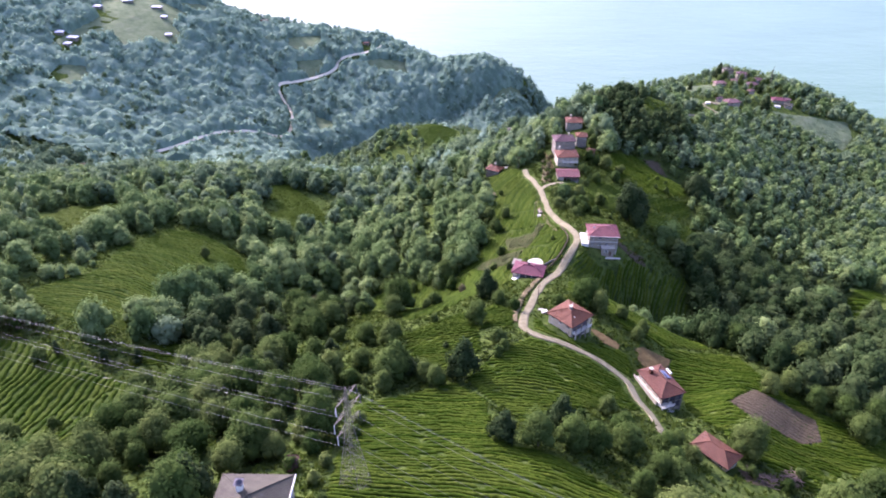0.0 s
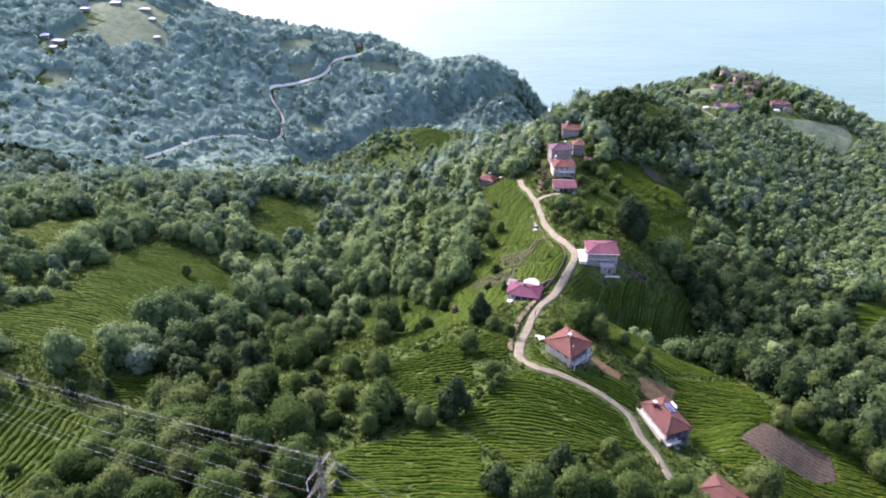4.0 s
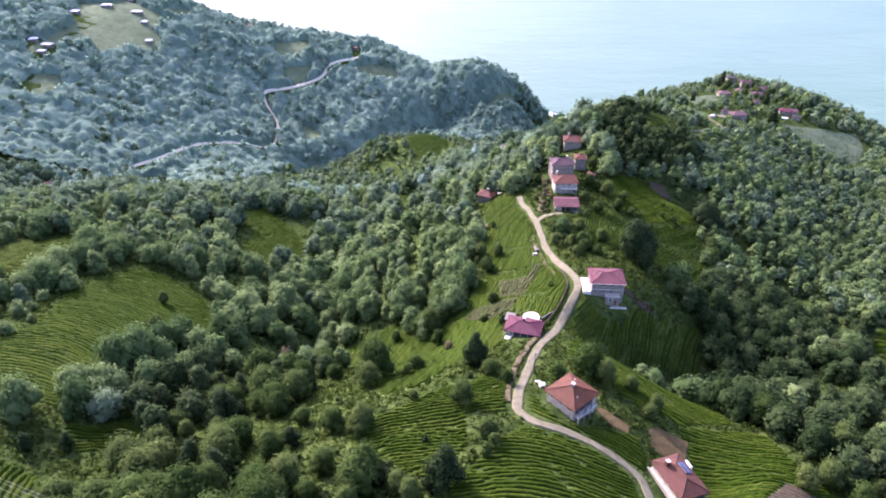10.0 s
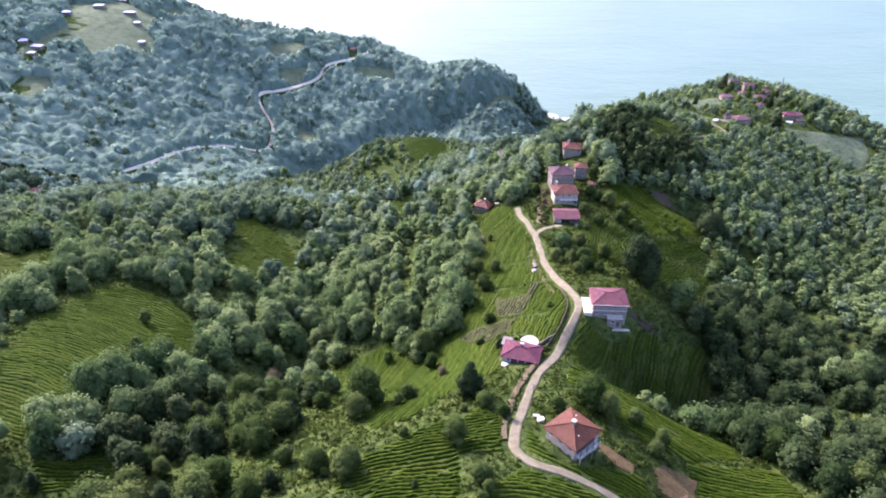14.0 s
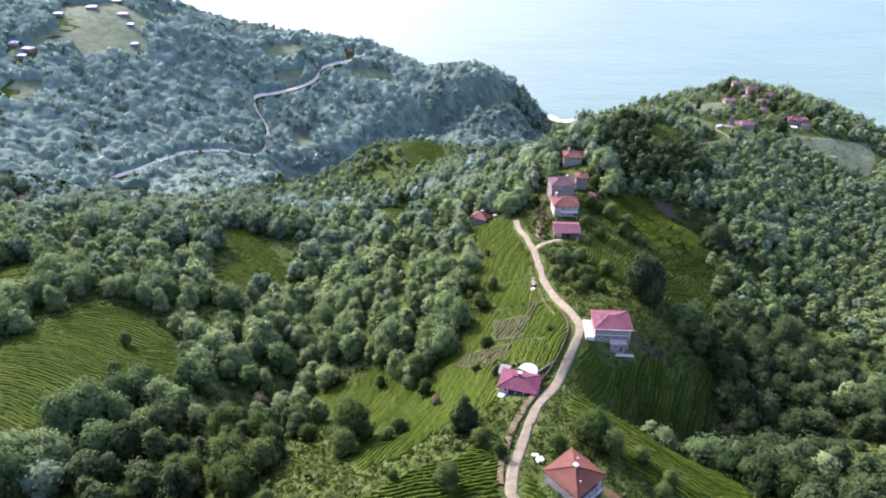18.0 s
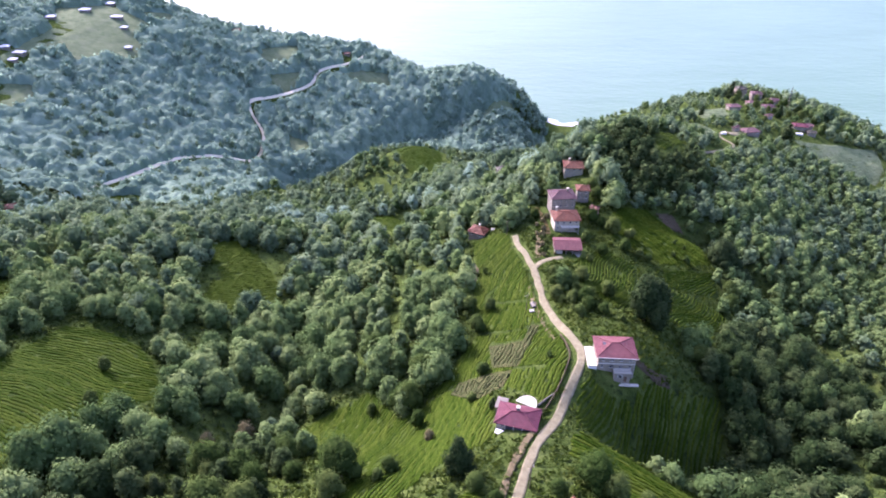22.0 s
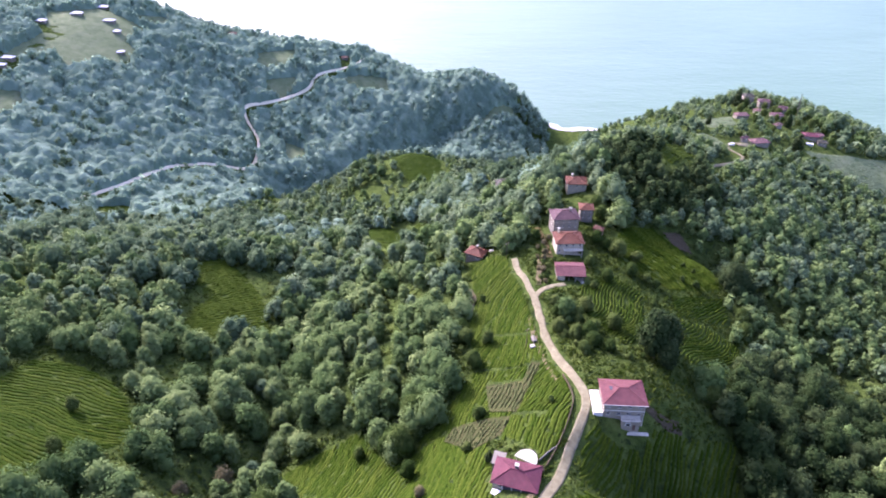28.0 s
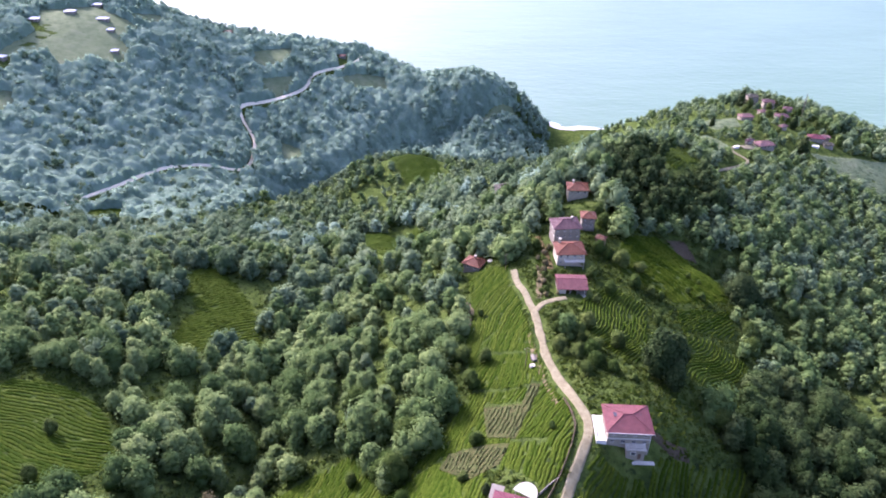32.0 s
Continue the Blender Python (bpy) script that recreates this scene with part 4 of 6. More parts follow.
h, top = house("small white house with a red hipped roof beside tea", 32.0, 372.6, -30, 9.6, 8.0, 229.6, 1, TILE_RED, PLASTER_GREY, chimney=(0.0, 0.15))
def open_shed(label, x, y, turn, w, d, eave, roof):
    """A farm shed with walls at the back and sides, its front open between posts, under a low gabled roof."""
    s = tagged(new("farm_shed"), label, "shed")
    s.matrix_basis = pose(x, y, eave - 3, 0, 0, turn)
    a, b = w / 2 - 0.5, d / 2 - 0.6
    part("back_wall", Shape().box(-a, a, b - 0.25, b, -3, 3), PLASTER_GREY, s)
    part("side_wall", Shape().box(-a, -a + 0.25, -b, b - 0.25, -3, 3), PLASTER_GREY, s)
    part("side_wall", Shape().box(a - 0.25, a, -b, b - 0.25, -3, 3), PLASTER_GREY, s)
    part("front_wall", Shape().box(-a + 0.25, -a + 3.2, -b, -b + 0.25, -3, 3), PLASTER, s)
    part("floor", Shape().box(-a, a, -b - 1.5, b - 0.25, -0.6, -0.2), CONCRETE, s)
    for k in (-0.15, 0.35, 0.85):
        part("post", Shape().box(k * a - 0.12, k * a + 0.12, -b, -b + 0.24, -0.2, 3), CONCRETE, s)
    me, hips, top = hip_roof(w, d, 3, 0.3, roof, gable=True)
    rf = part("roof", me, roof, s)
    for k0, k1 in hips[-1:]:
        part("ridge_cap", Shape().beam(Vector(k0), Vector(k1), 0.13, 6), roof, rf)
    part("stack", Shape().box(-2.5, -0.6, 0.0, 1.5, -0.2, 1.2), DARKWOOD, s, "stack of dark timber inside")
    return s


open_shed("open-fronted farm shed under a pink sheet roof", 70.2, 336.0, -3, 12.6, 11.0, 243.4, SHEET_PINK)
h, top = house("two-storey house with a red tiled roof in the hamlet", 73.6, 361.0, 1, 13.4, 11.4, 244.3, 2, TILE_RED, PLASTER, chimney=(-0.3, 0.25))
balcony(h, -3.0, 5.5, -7.4, -5.0, 2.9)
h, top = house("grey-walled house with a weathered mauve roof in the hamlet", 74.5, 378.5, 4, 13.4, 11.0, 247.0, 2, SHEET_MAUVE, PLASTER_GREY, chimney=(0.2, 0.0))
h, top = house("small tall house with a red roof in the hamlet", 88.2, 392.5, -5, 7.6, 7.6, 243.6, 2, TILE_RED, PLASTER_GREY, chimney=None)
h, top = house("white house with an orange-red hipped roof among trees", 91.4, 435.0, -4, 12.0, 11.0, 237.6, 1, TILE_RED, PLASTER, chimney=(-0.2, 0.1))
h, top = house("half-hidden dark red house roof among trees", 112.5, 462.0, -8, 9.0, 7.0, 243, 1, TILE_OLD, PLASTER_GREY, chimney=None)
h, top = house("small brown-roofed store hut", 92.0, 378.0, -30, 5.0, 4.2, 239.5, 1, TILE_OLD, DARKWOOD, chimney=None, windows=False, over=0.4)
h, top = house("house with a wide dark grey hipped roof and pale ridge caps", -33.5, 73.0, -1, 13.2, 13.2, 303.0, 2, SHEET_GREY, PLASTER, chimney=None, pitch=0.4, over=0.6)
part("gutter", Shape().beam((6.7, -6.6, 5.8), (6.7, 6.6, 5.8), 0.14, 8), WHITE, h, "white rain gutter")
part("chimney", Shape().box(-2.2, -1.2, 1.2, 2.2, 6.6, 9.6), WHITE, h, "white chimney with a dark cowl")
part("cowl", Shape().box(-2.5, -0.9, 0.9, 2.5, 9.6, 9.75).beam((-1.7, 1.7, 9.75), (-1.7, 1.7, 10.4), 0.7, 8, 0.1), DARKMETAL, h)
h, top = house("grey-roofed house half hidden in the woods", 57.0, 492.0, 20, 11.0, 8.0, 209.0, 1, SHEET_GREY, PLASTER_GREY, chimney=None, plain=True)

# red roofs here use the tile colour paled to stand for haze
for label, x, y, turn, w, d, st, mat in (
        ("distant house on the headland with a red roof paled for haze", 258, 567, 10, 14, 10, 1, TILE_HAZED), ("low pale outbuilding beside a house on the headland", 246, 566, 30, 8, 3.5, 1, SHEET_MAUVE),
        ("distant house on the headland with a crimson roof", 323, 611, -15, 13, 9, 1, SHEET_CRIMSON), ("distant house on the headland with a blue-grey roof", 329, 602, -15, 8, 6, 1, SHEET_GREY),
        ("distant house on the headland with a red roof", 275, 640, 5, 12, 8, 1, TILE_HAZED), ("distant house on the headland with a mauve roof", 315, 657, 0, 11, 9, 1, SHEET_MAUVE),
        ("distant house on the headland with a red roof", 328, 680, 20, 9, 8, 1, TILE_HAZED), ("tall grey house on the headland", 311, 710, 0, 11, 9, 3, SHEET_GREY),
        ("distant white house on the headland", 321, 697, -10, 11, 9, 2, SHEET_MAUVE),
        ("small red-roofed house among trees on the headland", 303, 668, 15, 8, 7, 1, TILE_HAZED), ("small pale house among trees on the headland", 337, 690, -20, 8, 6, 1, SHEET_MAUVE),
        ("low red-roofed outbuilding on the headland", 299, 622, 25, 8, 5, 1, TILE_HAZED), ("small red-roofed hut beside the crimson-roofed house", 334, 617, -15, 7, 6, 1, TILE_HAZED)):
    house(label, x, y, turn, w, d, z_at(x, y) + st * 2.9 + 0.6, st, mat, PLASTER_LILAC, chimney=None, group="houses on the headland", plain=True)
for label, x, y, turn, w, d, st, mat in (
        ("distant hillside house with a bright metal roof", -437, 952, 5, 14, 8, 1, SHEET_WHITE), ("distant hillside house with a bright metal roof", -398, 950, -5, 15, 7, 1, SHEET_WHITE),
        ("distant hillside house with a bright metal roof", -382, 929, 0, 9, 7, 1, SHEET_WHITE), ("distant hillside house with a bright metal roof", -365, 890, 10, 9, 7, 1, SHEET_WHITE),
        ("distant hillside house with a pale roof", -463, 917, 0, 11, 8, 1, SHEET_WHITE), ("distant hillside house with a pale roof", -453, 817, -10, 13, 8, 1, SHEET_WHITE),
        ("distant hillside house with a pale roof", -469, 820, 15, 10, 8, 1, SHEET_WHITE), ("distant hillside house with a pale roof", -452, 800, 0, 9, 7, 1, SHEET_WHITE),
        ("distant hillside house with a red roof", -327, 545, 20, 15, 10, 1, TILE_OLD), ("distant hillside house with a pale roof", -420, 990, 0, 12, 8, 1, SHEET_WHITE),
        ("distant hillside house with a red roof", -275, 1040, 0, 12, 8, 1, TILE_OLD), ("distant hillside house with a red roof", -120, 1040, 0, 10, 8, 1, TILE_OLD)):
    house(label, x, y, turn, w, d, z_at(x, y) + st * 2.9 + 0.2, st, mat, PLASTER_GREY, chimney=None, group="houses on the far hillside", plain=True)
HOUSES = [tuple(o.location[:2]) for o in scene.objects if o.name.split(".")[0] in ("house", "farm_shed")]

# ---------------------------------------------------------------- trees
def ico(level):
    bm = bmesh.new()
    bmesh.ops.create_icosphere(bm, subdivisions=level, radius=1)
    v = np.array([p.co[:] for p in bm.verts])
    f = np.array([[p.index for p in q.verts] for q in bm.faces])
    bm.free()
    return v, f


ICO = {1: ico(1), 2: ico(2)}


def crown_arrays(r, lobes, level, leaves, leaf, shape):
    """A leafy crown, one metre high over its foot: boughs hidden in a coat of many small leaf sprays."""
    vv, ff, sm, k = [], [], [], 0
    iv, jf = ICO[level]
    tips = []
    lean = r.uniform(-0.05, 0.05, 2)
    for i in range(lobes):
        t = (i + 0.5) / lobes
        ang = i * 2.4 + r.uniform(-0.5, 0.5)
        if shape == "broad":
            z = 0.22 + 0.64 * t
            reach = 0.25 * math.sin(math.pi * (0.28 + 0.66 * t)) * r.uniform(0.55, 1.25)
            size = r.uniform(0.13, 0.25)
        elif shape == "column":
            z = 0.10 + 0.80 * t
            reach = 0.12 * (1 - 0.7 * t) * r.uniform(0.4, 1.1)
            size = r.uniform(0.11, 0.16) * (1.15 - 0.6 * t)
        elif shape == "oval":
            z = 0.16 + 0.72 * t
            reach = 0.17 * math.sin(math.pi * (0.22 + 0.70 * t)) * r.uniform(0.6, 1.15)
            size = r.uniform(0.11, 0.17) * (1.15 - 0.45 * t)
        elif shape == "dome":
            z = 0.24 + 0.52 * t
            reach = 0.33 * math.cos(math.pi * 0.47 * t) * r.uniform(0.4, 1.1)
            size = r.uniform(0.15, 0.27)
        else:
            z = 0.16 + 0.76 * t
            reach = 0.30 * (1.05 - t) * r.uniform(0.6, 1.15)
            size = r.uniform(0.11, 0.17) * (1.2 - 0.6 * t)
        c = np.array([reach * math.cos(ang) + lean[0] * t, reach * math.sin(ang) + lean[1] * t, z])
        q = iv * size * 0.74 * np.array([1, 1, 1.1]) * (1 + r.uniform(-0.22, 0.22, (len(iv), 1))) + c
        vv.append(q)
        ff.append(jf + k)
        sm.append(np.ones(len(jf), bool))
        k += len(q)
        tips.append((c, size))
    n = leaves
    big = np.array([p[1] ** 2 for p in tips])
    which = r.choice(lobes, n, p=big / big.sum())
    d = r.normal(size=(n, 3))
    d[:, 2] += 0.25
    d /= np.linalg.norm(d, axis=1)[:, None]
    c = np.array([tips[w][0] for w in which])
    s = np.array([tips[w][1] for w in which])[:, None]
    p = c + d * s * (0.72 + 0.58 * r.beta(1.6, 1.6, (n, 1))) * np.array([1, 1, 1.12])
    out = p - np.array([lean[0] * 0.5, lean[1] * 0.5, 0.42])
    out /= np.linalg.norm(out, axis=1)[:, None] + 1e-9
    a = r.normal(size=(n, 3)) * 0.36 + d * 0.45 + out * 1.0
    t1 = np.cross(a, r.normal(size=(n, 3)))
    t1 /= np.linalg.norm(t1, axis=1)[:, None] + 1e-9
    t2 = np.cross(a, t1)
    t2 /= np.linalg.norm(t2, axis=1)[:, None] + 1e-9
    e = leaf * r.uniform(0.55, 1.35, (n, 1))
    q = np.stack([p + t1 * e * 1.2, p - t1 * e * 0.6 + t2 * e * 0.8, p - t1 * e * 0.6 - t2 * e * 0.8], 1).reshape(-1, 3)
    vv.append(q)
    ff.append(np.arange(3 * n).reshape(-1, 3) + k)
    sm.append(np.zeros(n, bool))
    return np.concatenate(vv), np.concatenate(ff), np.concatenate(sm)


def trunk_shape(r, shape):
    s = Shape()
    s.beam((0, 0, -0.12), (0.01, 0, 0.28), 0.030, 7, 0.022).beam((0.01, 0, 0.28), (0.0, 0.02, 0.66), 0.022, 6, 0.008)
    if shape == "broad":
        for i in range(5):
            a = i * 1.3 + r.uniform(-0.3, 0.3)
            z = 0.26 + 0.06 * i
            s.beam((0.01, 0, z), (0.24 * math.cos(a), 0.24 * math.sin(a), z + 0.22), 0.013, 5, 0.005)
    return s


def make_tree(kind, seed, name, label, lobes, leaves, leaf, mat):
    """One tree of unit height, below the ground out of sight, to be copied."""
    r = np.random.RandomState(seed)
    t = tagged(new(name), label, "tree", "trees near the path of the road")
    part("trunk", trunk_shape(r, kind), BARK, t)
    v, f, sm = crown_arrays(r, lobes, 1, leaves, leaf, kind)
    part("crown", array_mesh("crown", v, f, mat, sm), mat, t)
    return t


BROAD = [make_tree("broad", 100 + k, "broadleaf_tree", "leafy green broadleaf tree on the hillside", 26, 2600, 0.026, LEAF) for k in range(5)]
DARK = [make_tree("cone", 120 + k, "dark_tree", "dense dark green tree with upswept branches", 16, 1600, 0.032, LEAF_DARK) for k in range(2)]
COLUMN = [make_tree("column", 130 + k, "cypress_tree", "narrow upright dark green tree", 11, 1000, 0.028, LEAF_DARK) for k in range(2)]
OVAL = [make_tree("oval", 125 + k, "dark_tree", "tall dense dark green tree with a rounded top on the terraces", 22, 2600, 0.026, LEAF_DARK) for k in range(2)]
DOME = [make_tree("dome", 128 + k, "dark_tree", "broad spreading dark green tree at the edge of the terraces", 22, 2600, 0.028, LEAF_DARK) for k in range(2)]
BUSH = [make_tree("broad", 140 + k, "bush", "rounded green bush in rough grass", 8, 700, 0.055, LEAF) for k in range(3)]
PLUM = [make_tree("broad", 150, "plum_bush", "dark plum-coloured bush beside the grey-roofed house", 8, 700, 0.055, LEAF_PLUM)]
DRY = [make_tree("broad", 160, "pale_tree", "small tree with yellowed pale leaves", 14, 1600, 0.030, LEAF_DRY)]
used = set()


def plant(protos, x, y, tall, wide=1.0, r=random):
    """Stands a tree of a given height on the ground; the first of each kind is the model itself."""
    src = r.choice(protos)
    m = pose(x, y, z_at(x, y) - 0.1, r.uniform(-3, 3), r.uniform(-3, 3), r.uniform(0, 360))
    if src.name not in used:
        used.add(src.name)
        src.matrix_basis = m @ Matrix.Diagonal((tall * wide, tall * wide, tall, 1))
        return src
    ob = copy_thing(src, m)
    ob.scale = (tall * wide, tall * wide, tall)
    return ob


NEAR_TREES_SOUTH = [(-130, 161, 5), (-148, 179, 6), (-66, 107, 11), (-57, 102, 11), (-116, 121, 8), (-109, 130, 4), (-88, 132, 9), (-89, 113, 6), (-68, 99, 7), (-52, 87, 9),
                    (-69, 91, 6), (22, 105, 9), (30, 107, 9), (37, 108, 9), (45, 111, 9), (51, 104, 8), (58, 112, 6), (44, 95, 7), (56, 96, 5), (44, 127, 6), (46, 119, 7), (29, 118, 5), (61, 120, 6), (57, 117, 6), (65, 116, 5), (82, 116, 4), (90, 113, 4)]
NEAR_TREES_PYLON = [(-24, 91, 4), (-28, 97, 5), (-23, 101, 3), (-31, 103, 6), (-26, 109, 5), (-22, 77, 3), (-25, 84, 4), (-31, 90, 4), (-36, 96, 6), (-44, 92, 7), (-20, 69, 3), (-27, 115, 4), (-20, 106, 3)]
NEAR_TREES_EAST = [(97, 119, 4), (111, 156, 8), (104, 154, 7), (117, 149, 8), (124, 145, 9), (116, 117, 9), (126, 138, 10), (51, 192, 10), (56, 188, 9), (41, 188, 5), (67, 176, 5),
                   (70, 180, 6), (64, 187, 5), (107, 264, 8), (133, 349, 4), (79, 293, 7), (79, 271, 3), (63, 285, 7), (67, 284, 8)]
NEAR_TREES_WEST = [(11, 171, 8), (-18, 195, 9), (-32, 133, 8), (-40, 156, 9), (-24, 146, 7), (-8, 143, 4), (-2, 133, 6), (-16, 131, 6), (-20, 112, 4), (-39, 109, 8), (-42, 103, 8), (-17, 161, 8),
                   (-32, 140, 9), (16, 147, 4), (18, 151, 4), (-18, 211, 8), (-16, 164, 8), (-25, 166, 7), (-35, 172, 6), (-6, 201, 4), (-3, 177, 4), (5, 254, 6), (-4, 251, 5), (20, 190, 5), (25, 184, 5)]
NEAR_TREES_NORTH = [(17, 155, 6), (-44, 181, 9), (4, 264, 9), (-10, 268, 6), (-1, 256, 7), (49, 251, 3), (58, 292, 6), (98, 361, 8), (87, 336, 7), (106, 359, 6), (61, 373, 5),
                    (51, 378, 7), (97, 408, 7), (68, 405, 7), (78, 442, 8), (103, 440, 7), (71, 306, 6), (59, 303, 5), (32, 294, 6), (32, 324, 4), (-115, 268, 6), (-109, 246, 6), (22, 238, 4), (27, 254, 4), (27, 281, 5)]
NEAR_TREES_MEADOW = [(-17, 205, 15), (-14, 255, 5), (-3, 206, 5), (-3, 251, 9), (-34, 266, 8), (1, 249, 12), (5, 265, 11), (-5, 273, 11), (-3, 205, 5), (-16, 289, 11), (4, 236, 7)]
NEAR_TREES_STAIR = [(26, 253, 5), (26, 283, 7), (24, 297, 7), (23, 305, 6), (89, 369, 7), (93, 365, 6), (100, 346, 6), (107, 343, 5), (111, 341, 4), (81, 346, 6), (79, 327, 4), (66, 300, 6), (71, 290, 5), (68, 280, 6), (73, 276, 5), (64, 276, 5), (79, 357, 5), (97, 396, 7), (105, 399, 8), (104, 322, 5), (106, 328, 4), (132, 366, 3), (136, 362, 3), (127, 352, 3), (148, 326, 7), (150, 334, 8), (130, 288, 8)]
DARK_TREES = [(14, 107, 9), (17, 197, 9), (-10, 142, 4), (-9, 139, 6), (1, 154, 3), (-42, 130, 8), (16, 198, 12), (28, 229, 4)]
tr = random.Random(11)
for x, y, tall in NEAR_TREES_MEADOW + NEAR_TREES_PYLON + NEAR_TREES_STAIR + NEAR_TREES_SOUTH + NEAR_TREES_EAST + NEAR_TREES_WEST + NEAR_TREES_NORTH:
    plant(BROAD if tall > 4 else BUSH, x, y, tall * tr.uniform(0.95, 1.1), tr.uniform(0.9, 1.2), tr)
for x, y, tall in DARK_TREES:
    plant(DARK, x, y, tall, tr.uniform(0.95, 1.15), tr)
for x, y, tall in [(-127, 166, 6), (-113, 167, 7), (-104, 170, 7), (297, 701, 18), (293, 574, 16), (312, 630, 13), (315, 634, 11), (236, 612, 10), (200, 560, 11)]:
    plant(COLUMN, x, y, tall, tr.uniform(1.1, 1.5), tr)
for x, y, tall in [(152, 354, 17), (158, 360, 18), (161, 369, 15), (166, 352, 13)]:
    plant(DOME, x, y, tall, 1.0, tr)
for x, y, tall in [(89, 276, 20), (94, 281, 19), (99, 286, 16), (93, 272, 13)]:
    plant(OVAL, x, y, tall, 1.05, tr)
for x, y, tall in [(284, 632, 8), (291, 646, 9), (304, 658, 10), (310, 646, 8), (321, 667, 10), (317, 686, 10), (303, 696, 11), (330, 704, 10), (296, 684, 9), (286, 668, 9), (331, 666, 9), (341, 678, 10), (346, 662, 9),
                   (326, 640, 9), (290, 610, 8), (307, 600, 8), (270, 588, 8), (262, 556, 6), (281, 626, 7), (315, 645, 7), (338, 640, 10), (349, 636, 11), (340, 606, 9), (346, 616, 10), (322, 676, 8), (309, 690, 9), (249, 580, 8), (300, 560, 7)]:
    plant(BROAD, x, y, tall * tr.uniform(0.6, 0.9), tr.uniform(0.9, 1.2), tr)
plant(PLUM, -31, 90, 3.4, 1.3, tr)
for x, y, tall in [(105, 193, 5), (-61, 252, 8), (-70, 240, 6), (8, 222, 4)]:
    plant(DRY, x, y, tall, 1.1, tr)
for x, y, tall in [(60.5, 346, 2.6), (58.5, 352, 2.2), (62.5, 356, 3.0), (60, 362, 2.4), (63.5, 366, 2.8), (57.5, 341, 1.8), (61.5, 338, 2.0), (65.5, 349, 2.2), (64, 331, 1.6), (58, 368, 2.6), (66.5, 371, 3.0), (75, 327.5, 2.0), (81, 331, 2.6),
                   (57.5, 333, 2.4), (60, 334, 2.8), (59, 330, 2.2), (62, 343, 3.0), (59.5, 340, 2.6), (56.5, 347, 2.4), (61, 350, 3.0), (63, 360, 2.6)]:
    plant(BUSH if tr.random() < 0.55 else DRY, x, y, tall, 1.2, tr)
SLOPE = [(59, 264), (73, 270), (69, 298), (66, 322), (56, 318), (57, 285)]
for k in range(34):
    x, y = tr.uniform(56, 73), tr.uniform(264, 322)
    if inside([x], [y], SLOPE)[0] and near_line([x], [y], LANE)[0] > 3 and near_line([x], [y], ROAD)[0] > 4.5:
        plant(BUSH if tr.random() < 0.8 else BROAD, x, y, tr.uniform(1.4, 4.0), tr.uniform(1.0, 1.4), tr)
PLANTED = [(p[0], p[1]) for p in NEAR_TREES_SOUTH + NEAR_TREES_EAST + NEAR_TREES_WEST + NEAR_TREES_NORTH + DARK_TREES]

# woods: jittered places kept off the gardens, roads, houses and plots
wr = np.random.RandomState(5)


def places(x0, x1, y0, y1, gap):
    x, y = np.meshgrid(np.arange(x0, x1, gap), np.arange(y0, y1, gap))
    x = (x + wr.uniform(-0.45, 0.45, x.shape) * gap).ravel()
    y = (y + wr.uniform(-0.45, 0.45, y.shape) * gap).ravel()
    ok = (x > -0.75 * y - 40) & (x < 0.73 * y + 40) & (y > 74)
    x, y = x[ok], y[ok]
    z = height(x, y)
    ok = z > 5
    for poly in list(TEA_NEAR.values()) + list(TEA_FAR.values()) + list(PLOTS.values()):
        px, py = np.array(poly).T
        grown = [(px.mean() + (a - px.mean()) * 1.06, py.mean() + (b - py.mean()) * 1.06) for a, b in poly]
        ok &= ~inside(x, y, grown)
    for poly in MEADOWS:
        ok &= ~inside(x, y, poly)
    for line, w in ((ROAD, 7.5), (LANE, 4), (FAR_ROAD, 4), (EAST_ROAD, 6)):
        ok &= near_line(x, y, line) > w
    for hx, hy in HOUSES:
        if abs(hx - 112.5) < 1 or abs(hx - 57) < 1:
            ok &= np.hypot(x - hx, y - hy) > 6
            continue
        ok &= np.hypot(x - hx, y - hy) > 10
        ok &= np.hypot(x - hx - 2, y - hy + 9) > 8
        if hy > 400:
            for reach in (10, 18):
                ok &= np.hypot(x - hx * (1 - reach / math.hypot(hx, hy)), y - hy * (1 - reach / math.hypot(hx, hy))) > 8
    ok &= ~inside(x, y, [(62, 98), (94, 98), (92, 122), (62, 122)])
    for poly in OPEN + [HAMLET_YARD]:
        ok &= ~inside(x, y, poly)
    away = np.hypot(x, y)
    for reach in (6, 12):
        sx, sy = x * (1 + reach / away), y * (1 + reach / away)
        for poly in (TEA_FAR["bow"], TEA_FAR["cape"], TEA_FAR["cape_top"], TEA_FAR["far_east"], TEA_FAR["east_glade"], TEA_FAR["patch"], TEA_FAR["dell"], TEA_FAR["flank"], TEA_NEAR["lower_stair"]):
            ok &= ~inside(sx, sy, poly)
        ok &= (near_line(sx, sy, FAR_ROAD[:10]) > 4) & (near_line(sx, sy, EAST_ROAD[2:]) > 5)
    ok &= ~((x > 150) & (x < 330) & (y > 1060) & (z < 16))
    for hx, hy in PLANTED:
        ok &= np.hypot(x - hx, y - hy) > 3.0
    keep = np.ones(len(x))
    for poly in CLEARINGS:
        keep = np.where(inside(x, y, poly), np.where(y > 500, 0.3, 0.12), keep)
    keep = np.where(inside(x, y, CAPE), 0.9, keep)
    keep = np.where((swell(x, y, 90, 8) > np.where(y > 560, 0.5, 0.66)) & ~((x > 110) & (y < 560)), keep * 0.35, keep)
    ok &= wr.uniform(0, 1, len(x)) < keep
    return x[ok], y[ok], z[ok]


